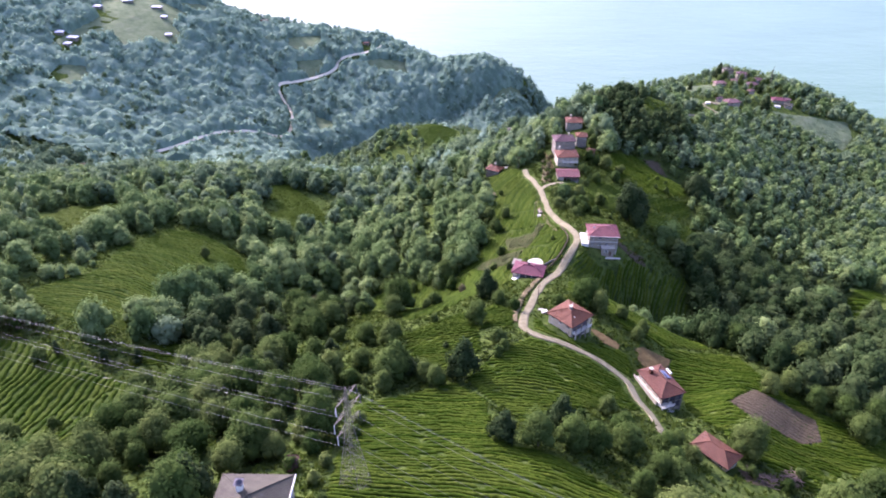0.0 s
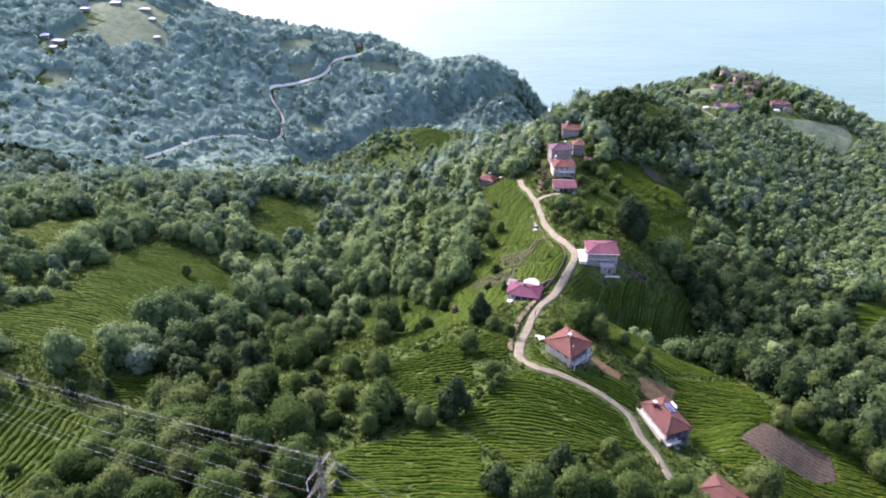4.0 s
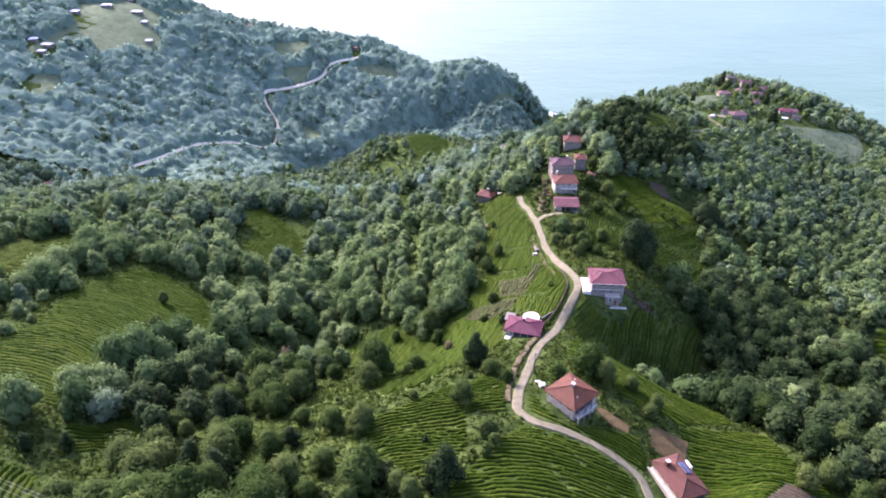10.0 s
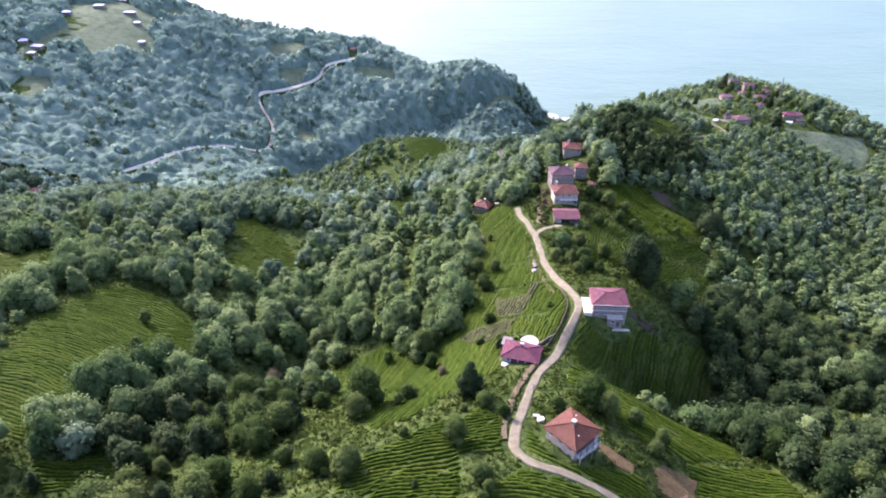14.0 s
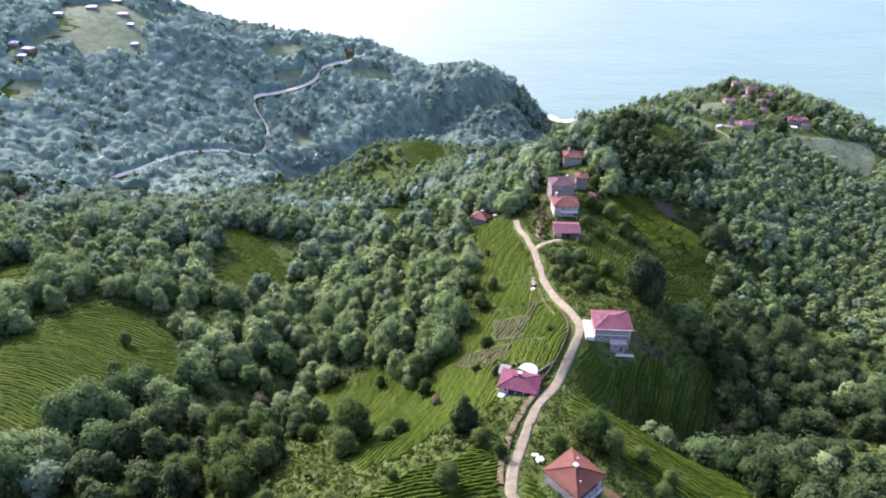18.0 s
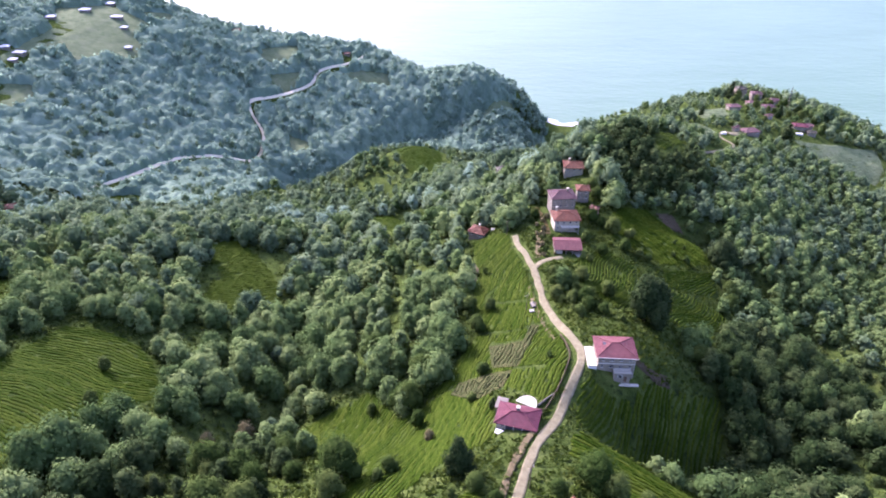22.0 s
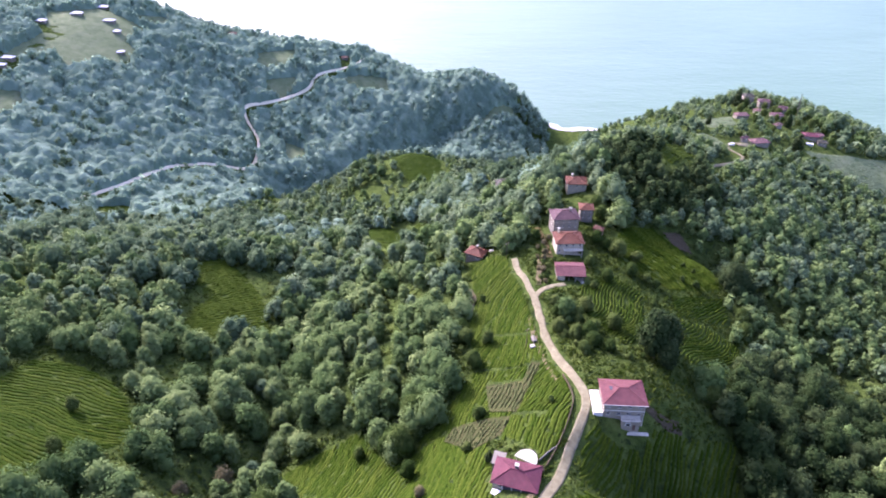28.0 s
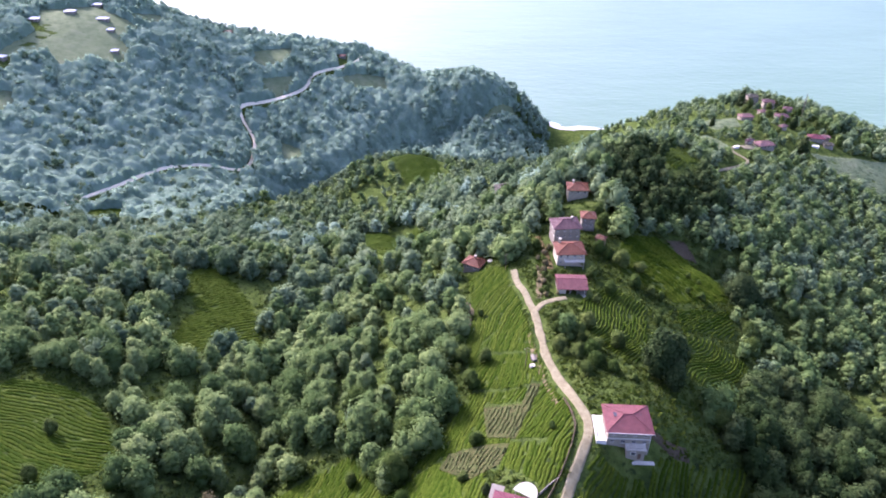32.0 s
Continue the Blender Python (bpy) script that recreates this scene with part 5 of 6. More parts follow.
def woods(name, label, x, y, z, low, high, models, mat, even=0.0):
    """Many trees joined into one mesh of kind stuff: stands of upright young trees, groves of old spreading ones, scrub between."""
    vv, ff, sm, tt, k = [], [], [], [], 0
    cape = np.where(inside(x, y, CAPE), wr.uniform(0.4, 0.8, len(x)), np.where(inside(x, y, CAPE_WEST), wr.uniform(0.35, 0.75, len(x)), 1.0))
    stand = swell(x, y, 75, 9) + 0.6 * swell(x, y, 31, 12)
    for i in range(len(x)):
        luck = stand[i] + wr.normal() * 0.45
        if luck > 0.75:
            kind, tall, wide, tone = "dome", wr.uniform(0.85, 1.2) * high, wr.uniform(0.75, 1.05), wr.uniform(0.0, 0.55)
        elif luck > -0.15:
            kind, tall, wide, tone = "broad", low + (high - low) * wr.beta(2, 2.5), wr.uniform(0.9, 1.25), wr.uniform(0.05, 0.8)
        elif luck > -1.05:
            kind, tall, wide, tone = "oval", low + (high - low) * wr.beta(2.2, 2), wr.uniform(0.9, 1.2), wr.uniform(0.25, 0.85)
        else:
            kind, tall, wide, tone = "broad", low * wr.uniform(0.35, 0.75), wr.uniform(1.0, 1.5), wr.uniform(0.45, 0.75)
        v, f, s = models[kind][wr.randint(len(models[kind]))]
        tall *= cape[i]
        a, wide = wr.uniform(0, 6.283), tall * wide
        ca, sa = math.cos(a) * wide, math.sin(a) * wide
        q = np.empty_like(v)
        q[:, 0] = v[:, 0] * ca - v[:, 1] * sa + x[i]
        q[:, 1] = v[:, 0] * sa + v[:, 1] * ca + y[i]
        q[:, 2] = v[:, 2] * tall + z[i] - 0.15 * tall
        vv.append(q)
        ff.append(f + k)
        sm.append(s)
        tt.append(np.full(len(v), tone * (1 - even) + 0.5 * even))
        k += len(v)
    ob = new(name, array_mesh(name, np.concatenate(vv), np.concatenate(ff), mat, np.concatenate(sm), np.concatenate(tt)))
    return tagged(ob, label, name, kind="stuff")


def wood_models(seed, lobes, leaves, leaf):
    return {kind: [crown_arrays(np.random.RandomState(seed + 10 * q + k), lobes, 1, leaves, leaf, kind) for k in range(4)] for q, kind in enumerate(("broad", "oval", "dome"))}


mid_models, far_models, last_models = wood_models(200, 16, 1000, 0.034), wood_models(250, 11, 270, 0.050), wood_models(300, 5, 72, 0.078)
small_models = wood_models(270, 8, 150, 0.066)
x, y, z = places(-330, 330, 75, 330, 8.4)
keep = (x < 110) | (y < 310)
x, y, z = x[keep], y[keep], z[keep]
close = np.argsort(np.hypot(x - 10, y - 110) + wr.uniform(0, 30, len(x)))
for i in close[:120]:
    plant(BROAD if tr.random() < 0.85 else DARK, float(x[i]), float(y[i]), tr.uniform(6, 14), tr.uniform(0.9, 1.2), tr)
rest = close[120:]
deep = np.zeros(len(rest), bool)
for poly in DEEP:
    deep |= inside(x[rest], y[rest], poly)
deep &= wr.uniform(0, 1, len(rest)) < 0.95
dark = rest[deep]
woods("woodland", "dense dark green broadleaf woods, leaves also darkened for the shaded slopes", x[dark], y[dark], z[dark], 9, 16, mid_models, LEAF_DEEP)
rest = rest[~deep]
pale = wr.uniform(0, 1, len(rest)) < 0.025
woods("woodland", "dense mixed green woodland covering the near slopes", x[rest[~pale]], y[rest[~pale]], z[rest[~pale]], 9, 17, mid_models, LEAF_WOODS)
woods("woodland", "grey-green trees scattered through the near woods", x[rest[pale]], y[rest[pale]], z[rest[pale]], 8, 15, mid_models, LEAF_OLIVE)
x, y, z = places(-560, 110, 330, 560, 8.8)
# share of greyed trees rises with distance to imitate haze
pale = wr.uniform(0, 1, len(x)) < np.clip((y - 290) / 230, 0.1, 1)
woods("woodland", "dense mixed woodland filling the valley", x[~pale], y[~pale], z[~pale], 10, 18.5, far_models, LEAF_WOODS)
# haze-coloured LEAF_FAR takes a larger share further down the valley
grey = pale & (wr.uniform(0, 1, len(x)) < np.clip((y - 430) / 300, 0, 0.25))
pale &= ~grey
woods("woodland", "grey-green trees scattered through the valley woods, greyed for haze", x[pale], y[pale], z[pale], 10, 18.5, far_models, LEAF_OLIVE)
woods("woodland", "trees towards the valley floor, leaves paled for haze", x[grey], y[grey], z[grey], 10, 18.5, far_models, LEAF_FAR, 0.4)
x, y, z = places(110, 480, 310, 560, 6.4)
# the crest's shadow on the ravine is given by the darker leaf colour
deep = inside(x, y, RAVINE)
woods("woodland", "woods in the ravine behind the hamlet, leaves darkened for its shade", x[deep], y[deep], z[deep], 8, 14, small_models, LEAF_DEEP)
x, y, z = x[~deep], y[~deep], z[~deep]
# haze again painted as a greyer mix towards the far end
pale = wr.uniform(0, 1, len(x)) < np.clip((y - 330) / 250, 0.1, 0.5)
woods("woodland", "close young green woods on the eastern slopes", x[~pale], y[~pale], z[~pale], 7, 12.5, small_models, LEAF_WOODS, 0.3)
woods("woodland", "grey-green young trees on the eastern slopes, greyed for haze", x[pale], y[pale], z[pale], 7, 12.5, small_models, LEAF_OLIVE, 0.3)
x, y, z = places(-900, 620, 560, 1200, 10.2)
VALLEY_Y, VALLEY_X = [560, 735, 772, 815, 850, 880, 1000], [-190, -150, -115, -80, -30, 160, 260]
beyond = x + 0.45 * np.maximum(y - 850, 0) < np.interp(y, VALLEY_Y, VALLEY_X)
# past the valley the pale leaf colour carries the haze
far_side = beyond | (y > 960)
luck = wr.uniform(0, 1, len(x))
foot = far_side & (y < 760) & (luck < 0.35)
hazed, olive, green = far_side & ~foot & ((luck < 0.5) | (x > 0)), foot | ~far_side & (luck < 0.6), ~far_side & (luck >= 0.6)
woods("woodland", "trees above the far hillside canopy, paled to grey-green as by haze", x[hazed], y[hazed], z[hazed], 11, 20, last_models, LEAF_FAR, 0.6)
# middle slopes and headland: part of the woods greyed in place of haze
woods("woodland", "grey-green woods on the middle slopes and the headland, greyed for haze", x[olive], y[olive], z[olive], 9, 16, last_models, LEAF_OLIVE)
woods("woodland", "green woods on the middle slopes of the valley", x[green], y[green], z[green], 9, 16, last_models, LEAF_WOODS)


def canopy_sheet(x0, x1, y0, y1, step, gap):
    """A closed canopy over a hillside: the joined domes of many crowns under a coat of leaf sprays, open at fields, roads and houses."""
    gx, gy = np.meshgrid(np.arange(x0, x1, step), np.arange(y0, y1, step))
    gx, gy = gx + wr.uniform(-0.3, 0.3, gx.shape) * step, gy + wr.uniform(-0.3, 0.3, gy.shape) * step
    nx, ny = int((x1 - x0) / gap) + 3, int((y1 - y0) / gap) + 3
    cx = x0 + (np.arange(nx)[None] - 1 + wr.uniform(0.1, 0.9, (ny, nx))) * gap
    cy = y0 + (np.arange(ny)[:, None] - 1 + wr.uniform(0.1, 0.9, (ny, nx))) * gap
    # narrow tone range keeps crown contrast low, imitating haze
    tall, tone = wr.uniform(5.5, 12.5, (ny, nx)) * (0.9 + 0.3 * swell(cx, cy, 60, 33)), wr.uniform(0.25, 0.8, (ny, nx))
    wide = gap * wr.uniform(0.6, 0.95, (ny, nx))
    top, tint = np.full(gx.shape, 1.0), np.full(gx.shape, 0.3)
    ci, cj = ((gx - x0) / gap + 1).astype(int).clip(1, nx - 2), ((gy - y0) / gap + 1).astype(int).clip(1, ny - 2)
    for di in (-1, 0, 1):
        for dj in (-1, 0, 1):
            a, b = cj + dj, ci + di
            d = np.hypot(gx - cx[a, b], gy - cy[a, b]) / wide[a, b]
            dome = tall[a, b] * np.sqrt(np.clip(1 - d * d, 0, 1)) ** 0.8
            tint = np.where(dome > top, tone[a, b], tint)
            top = np.maximum(top, dome)
    shut = (np.abs(gx) < 0.75 * gy + 40) & (gx < 130)
    for poly in MEADOWS + list(TEA_FAR.values()) + CLEARINGS[-1:]:
        shut &= ~inside(gx, gy, poly)
    for hx, hy in HOUSES:
        shut &= (np.hypot(gx - hx, gy - hy) > 11) & (np.hypot(gx - hx * 0.985, gy - hy * 0.985) > 10)
    away = np.hypot(gx, gy)
    for reach in (0, 6, 12):
        sx, sy = gx * (1 + reach / away), gy * (1 + reach / away)
        shut &= near_line(sx, sy, FAR_ROAD) > 3.0
    z = height(gx, gy)
    shut &= (z > 4) & (gx + 0.45 * np.maximum(gy - 850, 0) < np.interp(gy, VALLEY_Y, VALLEY_X) - 6)
    z = np.where(shut, z + top + wr.uniform(-0.8, 0.8, gx.shape), z - 1.5)
    p = np.stack([gx, gy, z], -1)
    n = gx.shape[1]
    i = (np.arange(gx.shape[0] - 1)[:, None] * n + np.arange(n - 1)[None]).ravel()
    f = np.stack([i, i + 1, i + 1 + n, i + n], 1)
    f = f[shut.ravel()[f].any(1)]
    f = np.concatenate([f[:, :3], f[:, [0, 2, 3]]])
    rise = np.stack([-np.gradient(z, step, axis=1), -np.gradient(z, step, axis=0), np.ones(z.shape)], -1)[shut]
    q, tq = p[shut], tint[shut]
    q, rise, tq = (np.repeat(k, 2, 0) for k in (q, rise, tq))
    m = len(q)
    steep = np.linalg.norm(rise, axis=1)[:, None]
    rise = rise / steep + wr.normal(size=(m, 3)) * 0.22
    q = q + wr.uniform(-0.5, 0.5, (m, 3)) * step + rise * 0.3
    t1 = np.cross(rise, wr.normal(size=(m, 3)))
    t1 /= np.linalg.norm(t1, axis=1)[:, None]
    t2 = np.cross(rise, t1)
    t2 /= np.linalg.norm(t2, axis=1)[:, None]
    e = wr.uniform(0.5, 1.3, (m, 1)) * np.clip(steep, 1, 1.9)
    v = np.stack([q + t1 * e * 1.2, q - t1 * e * 0.6 + t2 * e * 0.8, q - t1 * e * 0.6 - t2 * e * 0.8], 1).reshape(-1, 3)
    k = gx.size
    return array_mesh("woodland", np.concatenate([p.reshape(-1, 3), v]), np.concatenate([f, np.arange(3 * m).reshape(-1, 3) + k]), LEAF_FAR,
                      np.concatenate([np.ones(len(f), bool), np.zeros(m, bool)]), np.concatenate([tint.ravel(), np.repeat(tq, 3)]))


tagged(new("woodland", canopy_sheet(-740, 170, 580, 1180, 2.6, 9.0)), "closed woodland canopy on the far hillside, haze put into its grey-green", "woodland", kind="stuff")
# low scrub between the trees
low_models = wood_models(350, 3, 30, 0.13)
x, y, z = places(-230, 250, 120, 520, 7.2)
woods("scrub", "low mixed green scrub between the trees", x, y, z, 1.8, 4.2, low_models, LEAF)
x, y, z = places(200, 370, 530, 740, 6.5)
cap = inside(x, y, CAPE)
woods("scrub", "low scrub and garden trees among the headland houses", x[cap], y[cap], z[cap], 3.0, 6.5, low_models, LEAF_WOODS)
# scrub on the open ground
x, y, z = places(-160, 160, 75, 400, 4.2)
ok = np.zeros(len(x), bool)
for poly in CLEARINGS[:6]:
    ok |= inside(x, y, poly)
pick = np.where(ok)[0]
for i in pick[:90]:
    plant(BUSH, float(x[i]), float(y[i]), tr.uniform(1.2, 2.8), tr.uniform(1.0, 1.6), tr)


# fern, bramble and tall grass between the gardens
gx, gy = np.meshgrid(np.arange(-190, 190, 1.8), np.arange(70, 500, 1.8))
gx, gy = (gx + wr.uniform(-0.8, 0.8, gx.shape)).ravel(), (gy + wr.uniform(-0.8, 0.8, gy.shape)).ravel()
ok = np.zeros(len(gx), bool)
for poly in CLEARINGS + OPEN:
    ok |= inside(gx, gy, poly)
ok |= near_line(gx, gy, ROAD) < 9
ok |= wr.uniform(0, 1, len(gx)) < np.where(gy < 330, 0.4, 0.22)
ok &= np.abs(gx - 0.1 * gy) < 0.80 * gy + 20
for poly in list(TEA_NEAR.values()):
    px, py = np.array(poly).T
    ok |= inside(gx, gy, [(px.mean() + (a - px.mean()) * 1.18, py.mean() + (b - py.mean()) * 1.18) for a, b in poly])
for poly in list(TEA_NEAR.values()) + list(PLOTS.values()):
    ok &= ~inside(gx, gy, poly)
ok &= (near_line(gx, gy, ROAD) > 2.5) & (near_line(gx, gy, LANE) > 2.2)
for hx, hy, hr in HOUSE_SPOTS:
    ok &= np.hypot(gx - hx, gy - hy) > hr
gx, gy = gx[ok], gy[ok]
n, m = len(gx), 9
d = wr.normal(size=(n, m, 3))
d[..., 2] = np.abs(d[..., 2]) * 0.8
d /= np.linalg.norm(d, axis=2)[..., None]
big = wr.uniform(0.45, 1.1, (n, 1, 1))
p = np.stack([gx, gy, height(gx, gy) - 0.1], -1)[:, None] + d * big * np.array([1.2, 1.2, 0.9])
t1, t2 = (wr.normal(size=(n, m, 3)) * big * 0.42 for _ in range(2))
v = np.stack([p + t1, p - t1 * 0.5 + t2, p - t1 * 0.5 - t2], 2).reshape(-1, 3)
tagged(new("undergrowth", array_mesh("undergrowth", v, np.arange(len(v)).reshape(-1, 3), SCRUB)), "low green fern and bramble undergrowth between the tea gardens", "undergrowth", kind="stuff")


# ---------------------------------------------------------------- power line
def pylon(x, y, tall):
    """A four-legged lattice tower with three pairs of arms and hanging insulators."""
    t = tagged(new("electricity_pylon"), "grey steel lattice electricity pylon standing in a tea garden", "pylon")
    t.matrix_basis = pose(x, y, z_at(x, y) - 0.3, 0, 0, -26)

    def half(z):
        return 2.3 - 1.75 * min(1, z / (tall * 0.62)) if z < tall * 0.62 else 0.55 - 0.45 * (z - tall * 0.62) / (tall * 0.38)
    for sx in (-1, 1):
        for sy in (-1, 1):
            leg = Shape()
            zs = [0, tall * 0.62, tall]
            for z0, z1 in zip(zs, zs[1:]):
                leg.beam((sx * half(z0), sy * half(z0), z0), (sx * half(z1), sy * half(z1), z1), 0.06)
            part("leg", leg, STEEL, t)
    zs = list(np.linspace(0, tall * 0.97, 11))
    for z0, z1 in zip(zs, zs[1:]):
        a, b = half(z0), half(z1)
        for (ux, uy), (vx, vy) in (((-1, -1), (1, -1)), ((1, -1), (1, 1)), ((1, 1), (-1, 1)), ((-1, 1), (-1, -1))):
            part("brace", Shape().beam((ux * a, uy * a, z0), (vx * b, vy * b, z1), 0.020).beam((vx * a, vy * a, z0), (ux * b, uy * b, z1), 0.020).beam((ux * a, uy * a, z0), (vx * a, vy * a, z0), 0.018), STEEL, t)
    tips = []
    for z, reach in ((tall * 0.66, 3.6), (tall * 0.79, 4.2), (tall * 0.92, 3.3)):
        for s in (-1, 1):
            w = half(z)
            arm = part("cross_arm", Shape().beam((0, w * 0, z), (0, s * reach, z + 0.15), 0.035).beam((-w, s * w, z), (0, s * reach, z + 0.15), 0.035).beam((w, s * w, z), (0, s * reach, z + 0.15), 0.035)
                       .beam((0, s * w, z + 1.3), (0, s * reach, z + 0.15), 0.035), STEEL, t)
            part("insulator", Shape().beam((0, s * reach, z + 0.1), (0, s * reach, z - 1.9), 0.08, 8), WHITE if s < 0 else DARKMETAL, arm)
            tips.append((0, s * reach, z - 1.9))
    tips.append((0, 0, tall))
    return t, [t.matrix_basis @ Vector(p) for p in tips]


def cable(a, b, sag, r=0.013):
    """One continuous sagging wire."""
    a, b = Vector(a), Vector(b)
    across = (b - a).cross(Vector((0, 0, 1))).normalized()
    ring = [(across * math.cos(q) + Vector((0, 0, 1)) * math.sin(q)) * r for q in (0.785, 2.356, 3.927, 5.498)]
    s = Shape()
    pts = [a.lerp(b, k / 20) - Vector((0, 0, 4 * sag * (k / 20) * (1 - k / 20))) for k in range(21)]
    s.add([p + o for p in pts for o in ring], [(4 * k + i, 4 * k + (i + 1) % 4, 4 * k + 4 + (i + 1) % 4, 4 * k + 4 + i) for k in range(20) for i in range(4)])
    return tagged(part("power_cable", s, WIRE), "pale sagging overhead power cable above the woods", "cable", "power cables")


PYLON_TALL = 26
tower, tips = pylon(-17, 84, PYLON_TALL)
mast = tagged(new("radio_mast"), "thin steel lattice radio mast on the headland", "mast")
mast.matrix_basis = pose(346, 681, z_at(346, 681) - 0.5)
for a in range(3):
    part("leg", Shape().beam((1.1 * math.cos(a * 2.094), 1.1 * math.sin(a * 2.094), 0), (0.15 * math.cos(a * 2.094), 0.15 * math.sin(a * 2.094), 21), 0.1), STEEL, mast)
for k in range(10):
    r0, r1 = 1.1 - 0.095 * k, 1.1 - 0.095 * (k + 1)
    for a in range(3):
        part("brace", Shape().beam((r0 * math.cos(a * 2.094), r0 * math.sin(a * 2.094), 2.1 * k), (r1 * math.cos(a * 2.094 + 2.094), r1 * math.sin(a * 2.094 + 2.094), 2.1 * k + 2.1), 0.06), STEEL, mast)
far_tower = copy_thing(tower, pose(-370, 258, z_at(-370, 258) + 9, 0, 0, -26))
back_tower = copy_thing(tower, pose(160, -3, z_at(160, -3) - 0.3, 0, 0, -26))
for p in tips:
    local = tower.matrix_basis.inverted() @ p
    cable(p, far_tower.matrix_basis @ local, 9)
    cable(p, back_tower.matrix_basis @ local, 5)


# ---------------------------------------------------------------- along the road
def retaining_wall(label, line, tall, thick, mat):
    c = rounded(line, 2.0)
    s = Shape()
    for (ax, ay), (bx, by) in zip(c, c[1:]):
        s.add([(ax - thick, ay, z_at(ax, ay) - 1), (bx - thick, by, z_at(bx, by) - 1), (bx - thick, by, z_at(bx, by) + tall), (ax - thick, ay, z_at(ax, ay) + tall),
               (ax, ay, z_at(ax, ay) - 1), (bx, by, z_at(bx, by) - 1), (bx, by, z_at(bx, by) + tall), (ax, ay, z_at(ax, ay) + tall)],
              [(0, 3, 2, 1), (4, 5, 6, 7), (3, 7, 6, 2), (0, 4, 7, 3), (1, 2, 6, 5)])
    return tagged(part("retaining_wall", s, mat), label, "wall", kind="structure")


retaining_wall("dark stone retaining wall along the inner edge of the road", [(42, 220.5), (48, 231), (53, 242), (56, 252), (55, 264)], 0.9, 0.35, SOIL)
retaining_wall("low pale concrete garden wall running up to the road", [(41.5, 224.5), (44.5, 227.5), (47.5, 230.0)], 0.9, 0.3, PLASTER_GREY)
lay("bank", "bare brown earth bank beside the road", [(23.8, 172), (25, 181), (28.8, 193), (33, 203), (38.5, 213)], 1.8, EARTH, 0.5, step=1.2, seed=9, wobble=0.5)
lay("bank_2", "bare brown earth verge beside the road", [(52, 262), (50.5, 276), (49.3, 292), (49.3, 305)], 1.6, EARTH, 0.3, seed=10, wobble=0.7)
lay("bank_4", "dry bare earth bank below the farm shed", [(60, 352), (58.5, 344), (57, 334), (56, 328)], 2.6, EARTH, 0.35, step=1.2, seed=13, wobble=0.8)
lay("bank_5", "pale bare earth slope beside the hamlet houses", [(63, 386), (64, 374), (64.5, 362), (64, 352)], 2.6, TAN, 0.3, seed=14, wobble=0.6)
lay("bank_7", "bare pinkish earth cutting beside the dirt road", [(178, 471), (182, 475), (187, 480)], 5.0, EARTH, 0.5, seed=16, wobble=0.6)
lay("yard_2", "pale trodden yard beside the red-roofed headland house", [(236, 556), (243, 558), (250, 562)], 7.0, DIRT, 0.4, step=2, seed=21, wobble=0.4)
lay("bank_8", "bare reddish earth spilling from the house platform", [(77, 250), (81, 249), (86, 247.5), (91, 249)], 3.0, SOIL, 0.3, seed=17, wobble=0.7)
lay("bank_3", "bare brown earth slip on a wooded slope", [(26.5, 338), (28, 330), (27, 322), (24.5, 316)], 3.0, EARTH, 0.5, seed=12, wobble=0.6)


def utility_pole(x, y, tall=8.5):
    p = tagged(new("utility_pole"), "weathered wooden utility pole beside the road", "pole", "utility poles")
    p.matrix_basis = pose(x, y, z_at(x, y), 0, 0, 30)
    part("post", Shape().beam((0, 0, -0.6), (0, 0, tall), 0.14, 8, 0.10), BARK, p)
    part("cross_bar", Shape().box(-0.9, 0.9, -0.06, 0.06, tall - 0.7, tall - 0.56), BARK, p)
    for k in (-0.75, 0, 0.75):
        part("insulator", Shape().beam((k, 0, tall - 0.56), (k, 0, tall - 0.3), 0.06, 8), WHITE, p)
    return p


utility_pole(45.0, 357.5, 9)
utility_pole(45.5, 286)
utility_pole(34, 190)
utility_pole(-122, 108, 9)


def trailer(x, y, turn):
    """A small parked farm trailer with a tarpaulin."""
    c = tagged(new("farm_trailer"), "small farm trailer under a pale grey tarpaulin beside the road", "trailer")
    c.matrix_basis = pose(x, y, z_at(x, y) + 0.1, 0, 0, turn)
    part("bed", Shape().box(-0.8, 0.8, -1.5, 1.5, 0.55, 1.1), DARKMETAL, c)
    part("tarpaulin", Shape().add([(-0.85, -1.55, 1.1), (0.85, -1.55, 1.1), (0.85, 1.55, 1.1), (-0.85, 1.55, 1.1), (0, -1.5, 1.6), (0, 1.5, 1.6)], [(0, 1, 4), (1, 2, 5, 4), (2, 3, 5), (3, 0, 4, 5), (3, 2, 1, 0)]), PLASTER_GREY, c)
    part("drawbar", Shape().beam((0, 1.5, 0.6), (0, 2.6, 0.5), 0.06), DARKMETAL, c)
    for sx in (-0.85, 0.85):
        w = part("wheel", Shape().beam((sx - 0.1, 0, 0.4), (sx + 0.1, 0, 0.4), 0.4, 14), DARKMETAL, c)
        part("rim", Shape().beam((sx - 0.12, 0, 0.4), (sx + 0.12, 0, 0.4), 0.2, 10), STEEL, w)
    return c


trailer(48.6, 288.5, 10)


def crate(x, y, turn, w, d, tall, mat, label, name="crate"):
    c = tagged(new(name), label, name.replace("_", " "))
    c.matrix_basis = pose(x, y, z_at(x, y), 0, 0, turn)
    part("body", Shape().box(-w / 2, w / 2, -d / 2, d / 2, -0.3, tall), mat, c)
    part("lid", Shape().box(-w / 2 - 0.08, w / 2 + 0.08, -d / 2 - 0.08, d / 2 + 0.08, tall, tall + 0.09), mat, c)
    return c


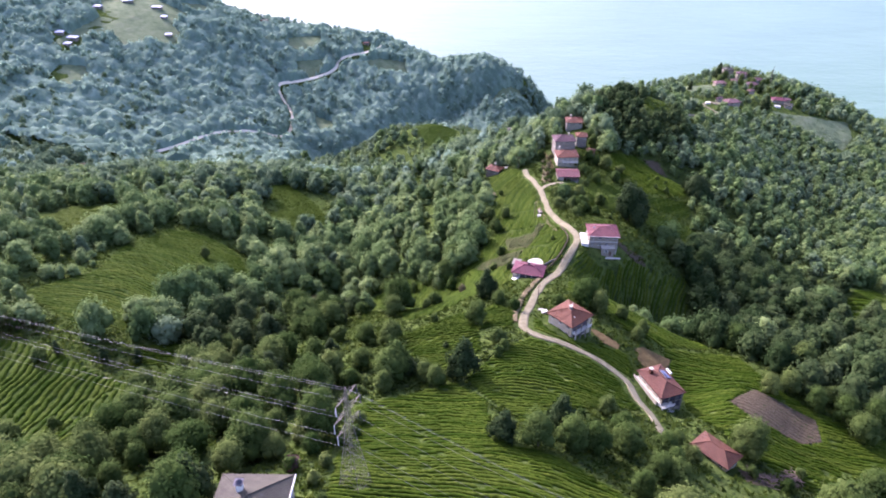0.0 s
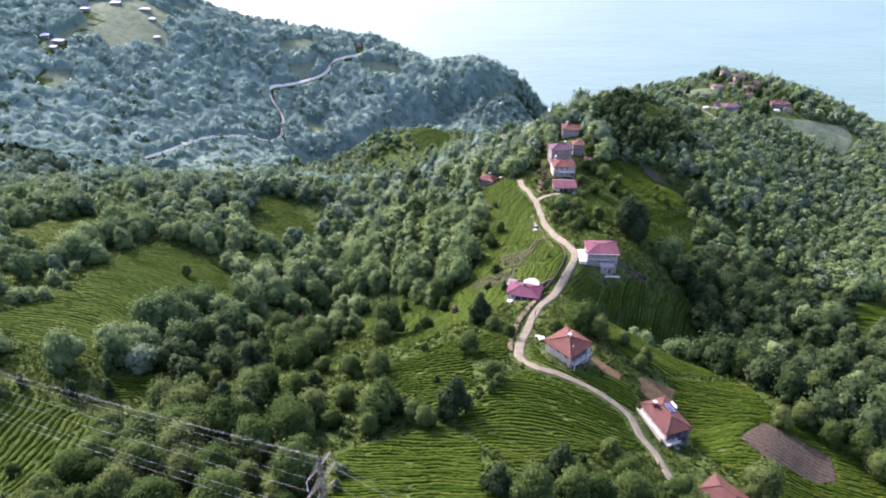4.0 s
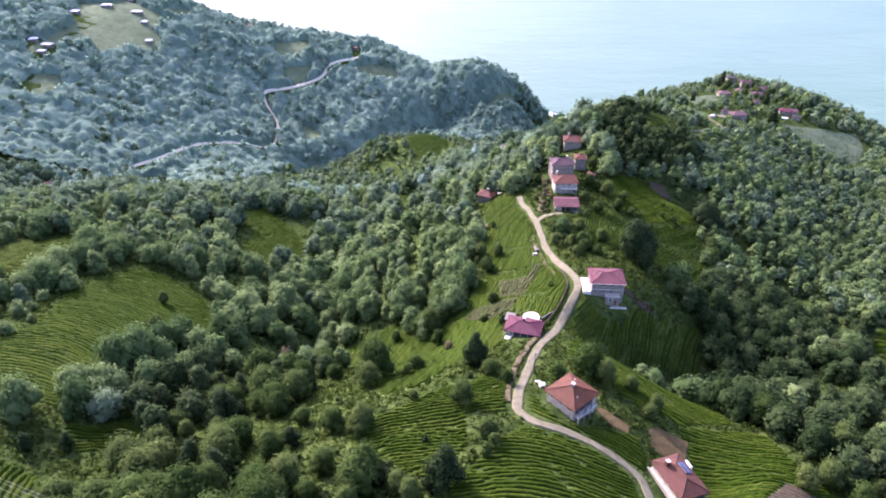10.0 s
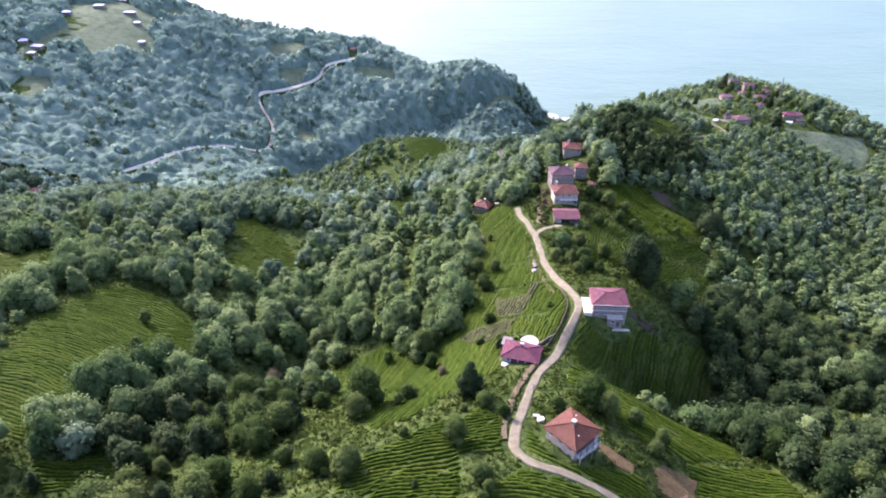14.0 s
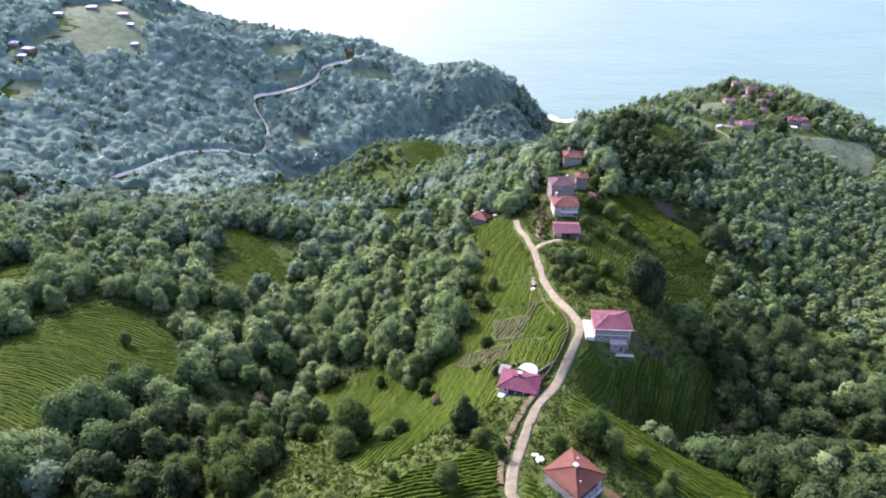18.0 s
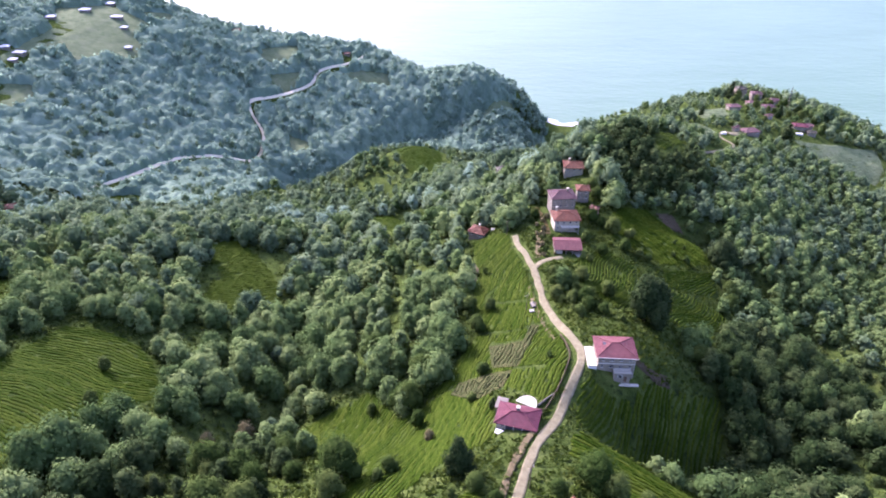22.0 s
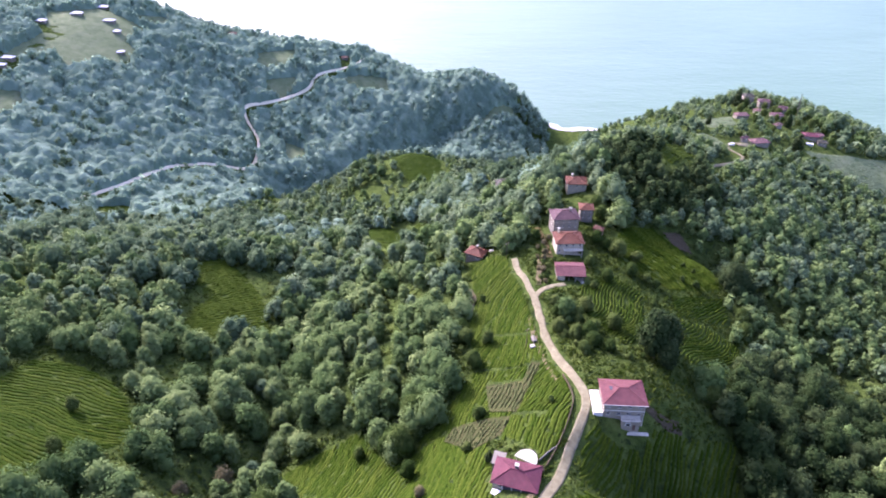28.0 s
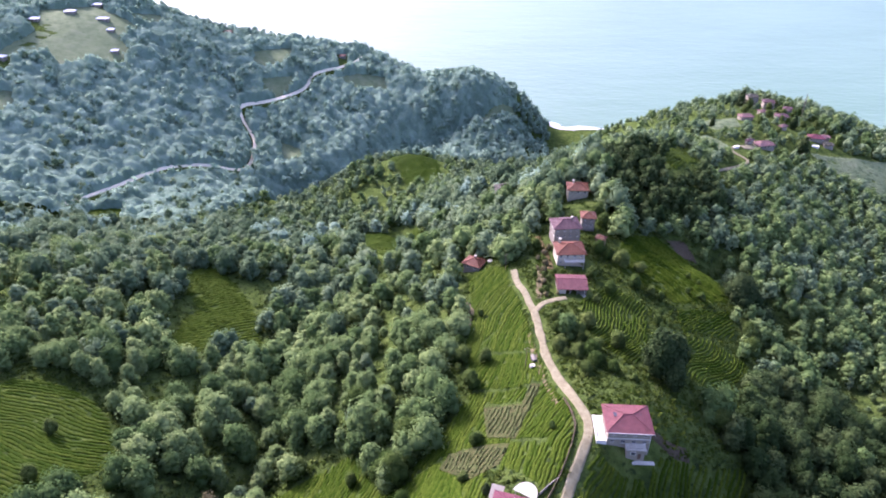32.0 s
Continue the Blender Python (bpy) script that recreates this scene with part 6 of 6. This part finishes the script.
crate(47.6, 284.5, 12, 1.6, 1.3, 1.0, CONCRETE, "low concrete water box beside the road", "water_box")
crate(316, 597, -15, 5.0, 3.0, 1.2, WHITE, "pale blue-white tarpaulin stack on the headland", "tarpaulin_stack")
crate(231, 553, 20, 4.2, 1.9, 1.3, WHITE, "white covered trailer beside the headland road", "covered_trailer")
crate(35.4, 182.7, 20, 1.7, 1.2, 1.1, WHITE, "white plastic water tank beside the house", "water_tank")
crate(34.5, 185.0, -10, 1.8, 0.9, 0.5, CONCRETE, "pale covered stack beside the house", "covered_stack")
crate(39.5, 373.0, 0, 2.2, 1.6, 0.8, CONCRETE, "pale stack of blocks beside the small house", "block_stack")


def canopy(x, y, turn, w, d, tall, mat, label):
    """A flat rounded roof on four posts."""
    c = tagged(new("canopy"), label, "canopy")
    c.matrix_basis = pose(x, y, z_at(x, y), 0, 0, turn)
    n = 20
    ring = [(w / 2 * math.cos(math.pi * k / n), d * math.sin(math.pi * k / n)) for k in range(n + 1)]
    s = Shape()
    s.add([(a, b, tall) for a, b in ring] + [(a, b, tall + 0.25) for a, b in ring], [tuple(range(n + 1))[::-1], tuple(range(n + 1, 2 * n + 2))] + [(k, k + 1, n + 2 + k, n + 1 + k) for k in range(n)] + [(n, 0, n + 1, 2 * n + 1)])
    part("roof", s, mat, c)
    for a, b in ((-w * 0.4, 0.3), (w * 0.4, 0.3), (-w * 0.25, d * 0.7), (w * 0.25, d * 0.7)):
        part("post", Shape().beam((a, b, -1), (a, b, tall), 0.12, 8), CONCRETE, c)
    return c


canopy(37.2, 223.2, -32, 6.4, 4.2, 2.0, CONCRETE, "pale rounded concrete canopy behind the crimson-roofed house")


def log_pile(x, y, turn, seed):
    """A loose heap of cut branches and timber."""
    r = random.Random(seed)
    p = tagged(new("timber_heap"), "untidy heap of grey-brown timber and branches", "timber heap")
    p.matrix_basis = pose(x, y, z_at(x, y), 0, 0, turn)
    for k in range(46):
        a, b, t = r.uniform(-3.4, 3.4), r.uniform(-2.0, 2.0), r.uniform(0, 3.14)
        le, z = r.uniform(0.8, 1.9), 0.15 + r.uniform(0, 0.9) * (1 - abs(a) / 4)
        part("log", Shape().beam((a - le * math.cos(t), b - le * math.sin(t), z), (a + le * math.cos(t), b + le * math.sin(t), z + r.uniform(-0.2, 0.3)), r.uniform(0.05, 0.13), 6), BARK, p)
    return p


log_pile(84, 115, -30, 3)
log_pile(93, 118, 15, 5)
lay("bank_6", "trodden brown earth round the timber heaps", [(79, 116), (88, 116), (97, 118)], 5.0, SOIL, 0.2, seed=15, wobble=0.5)
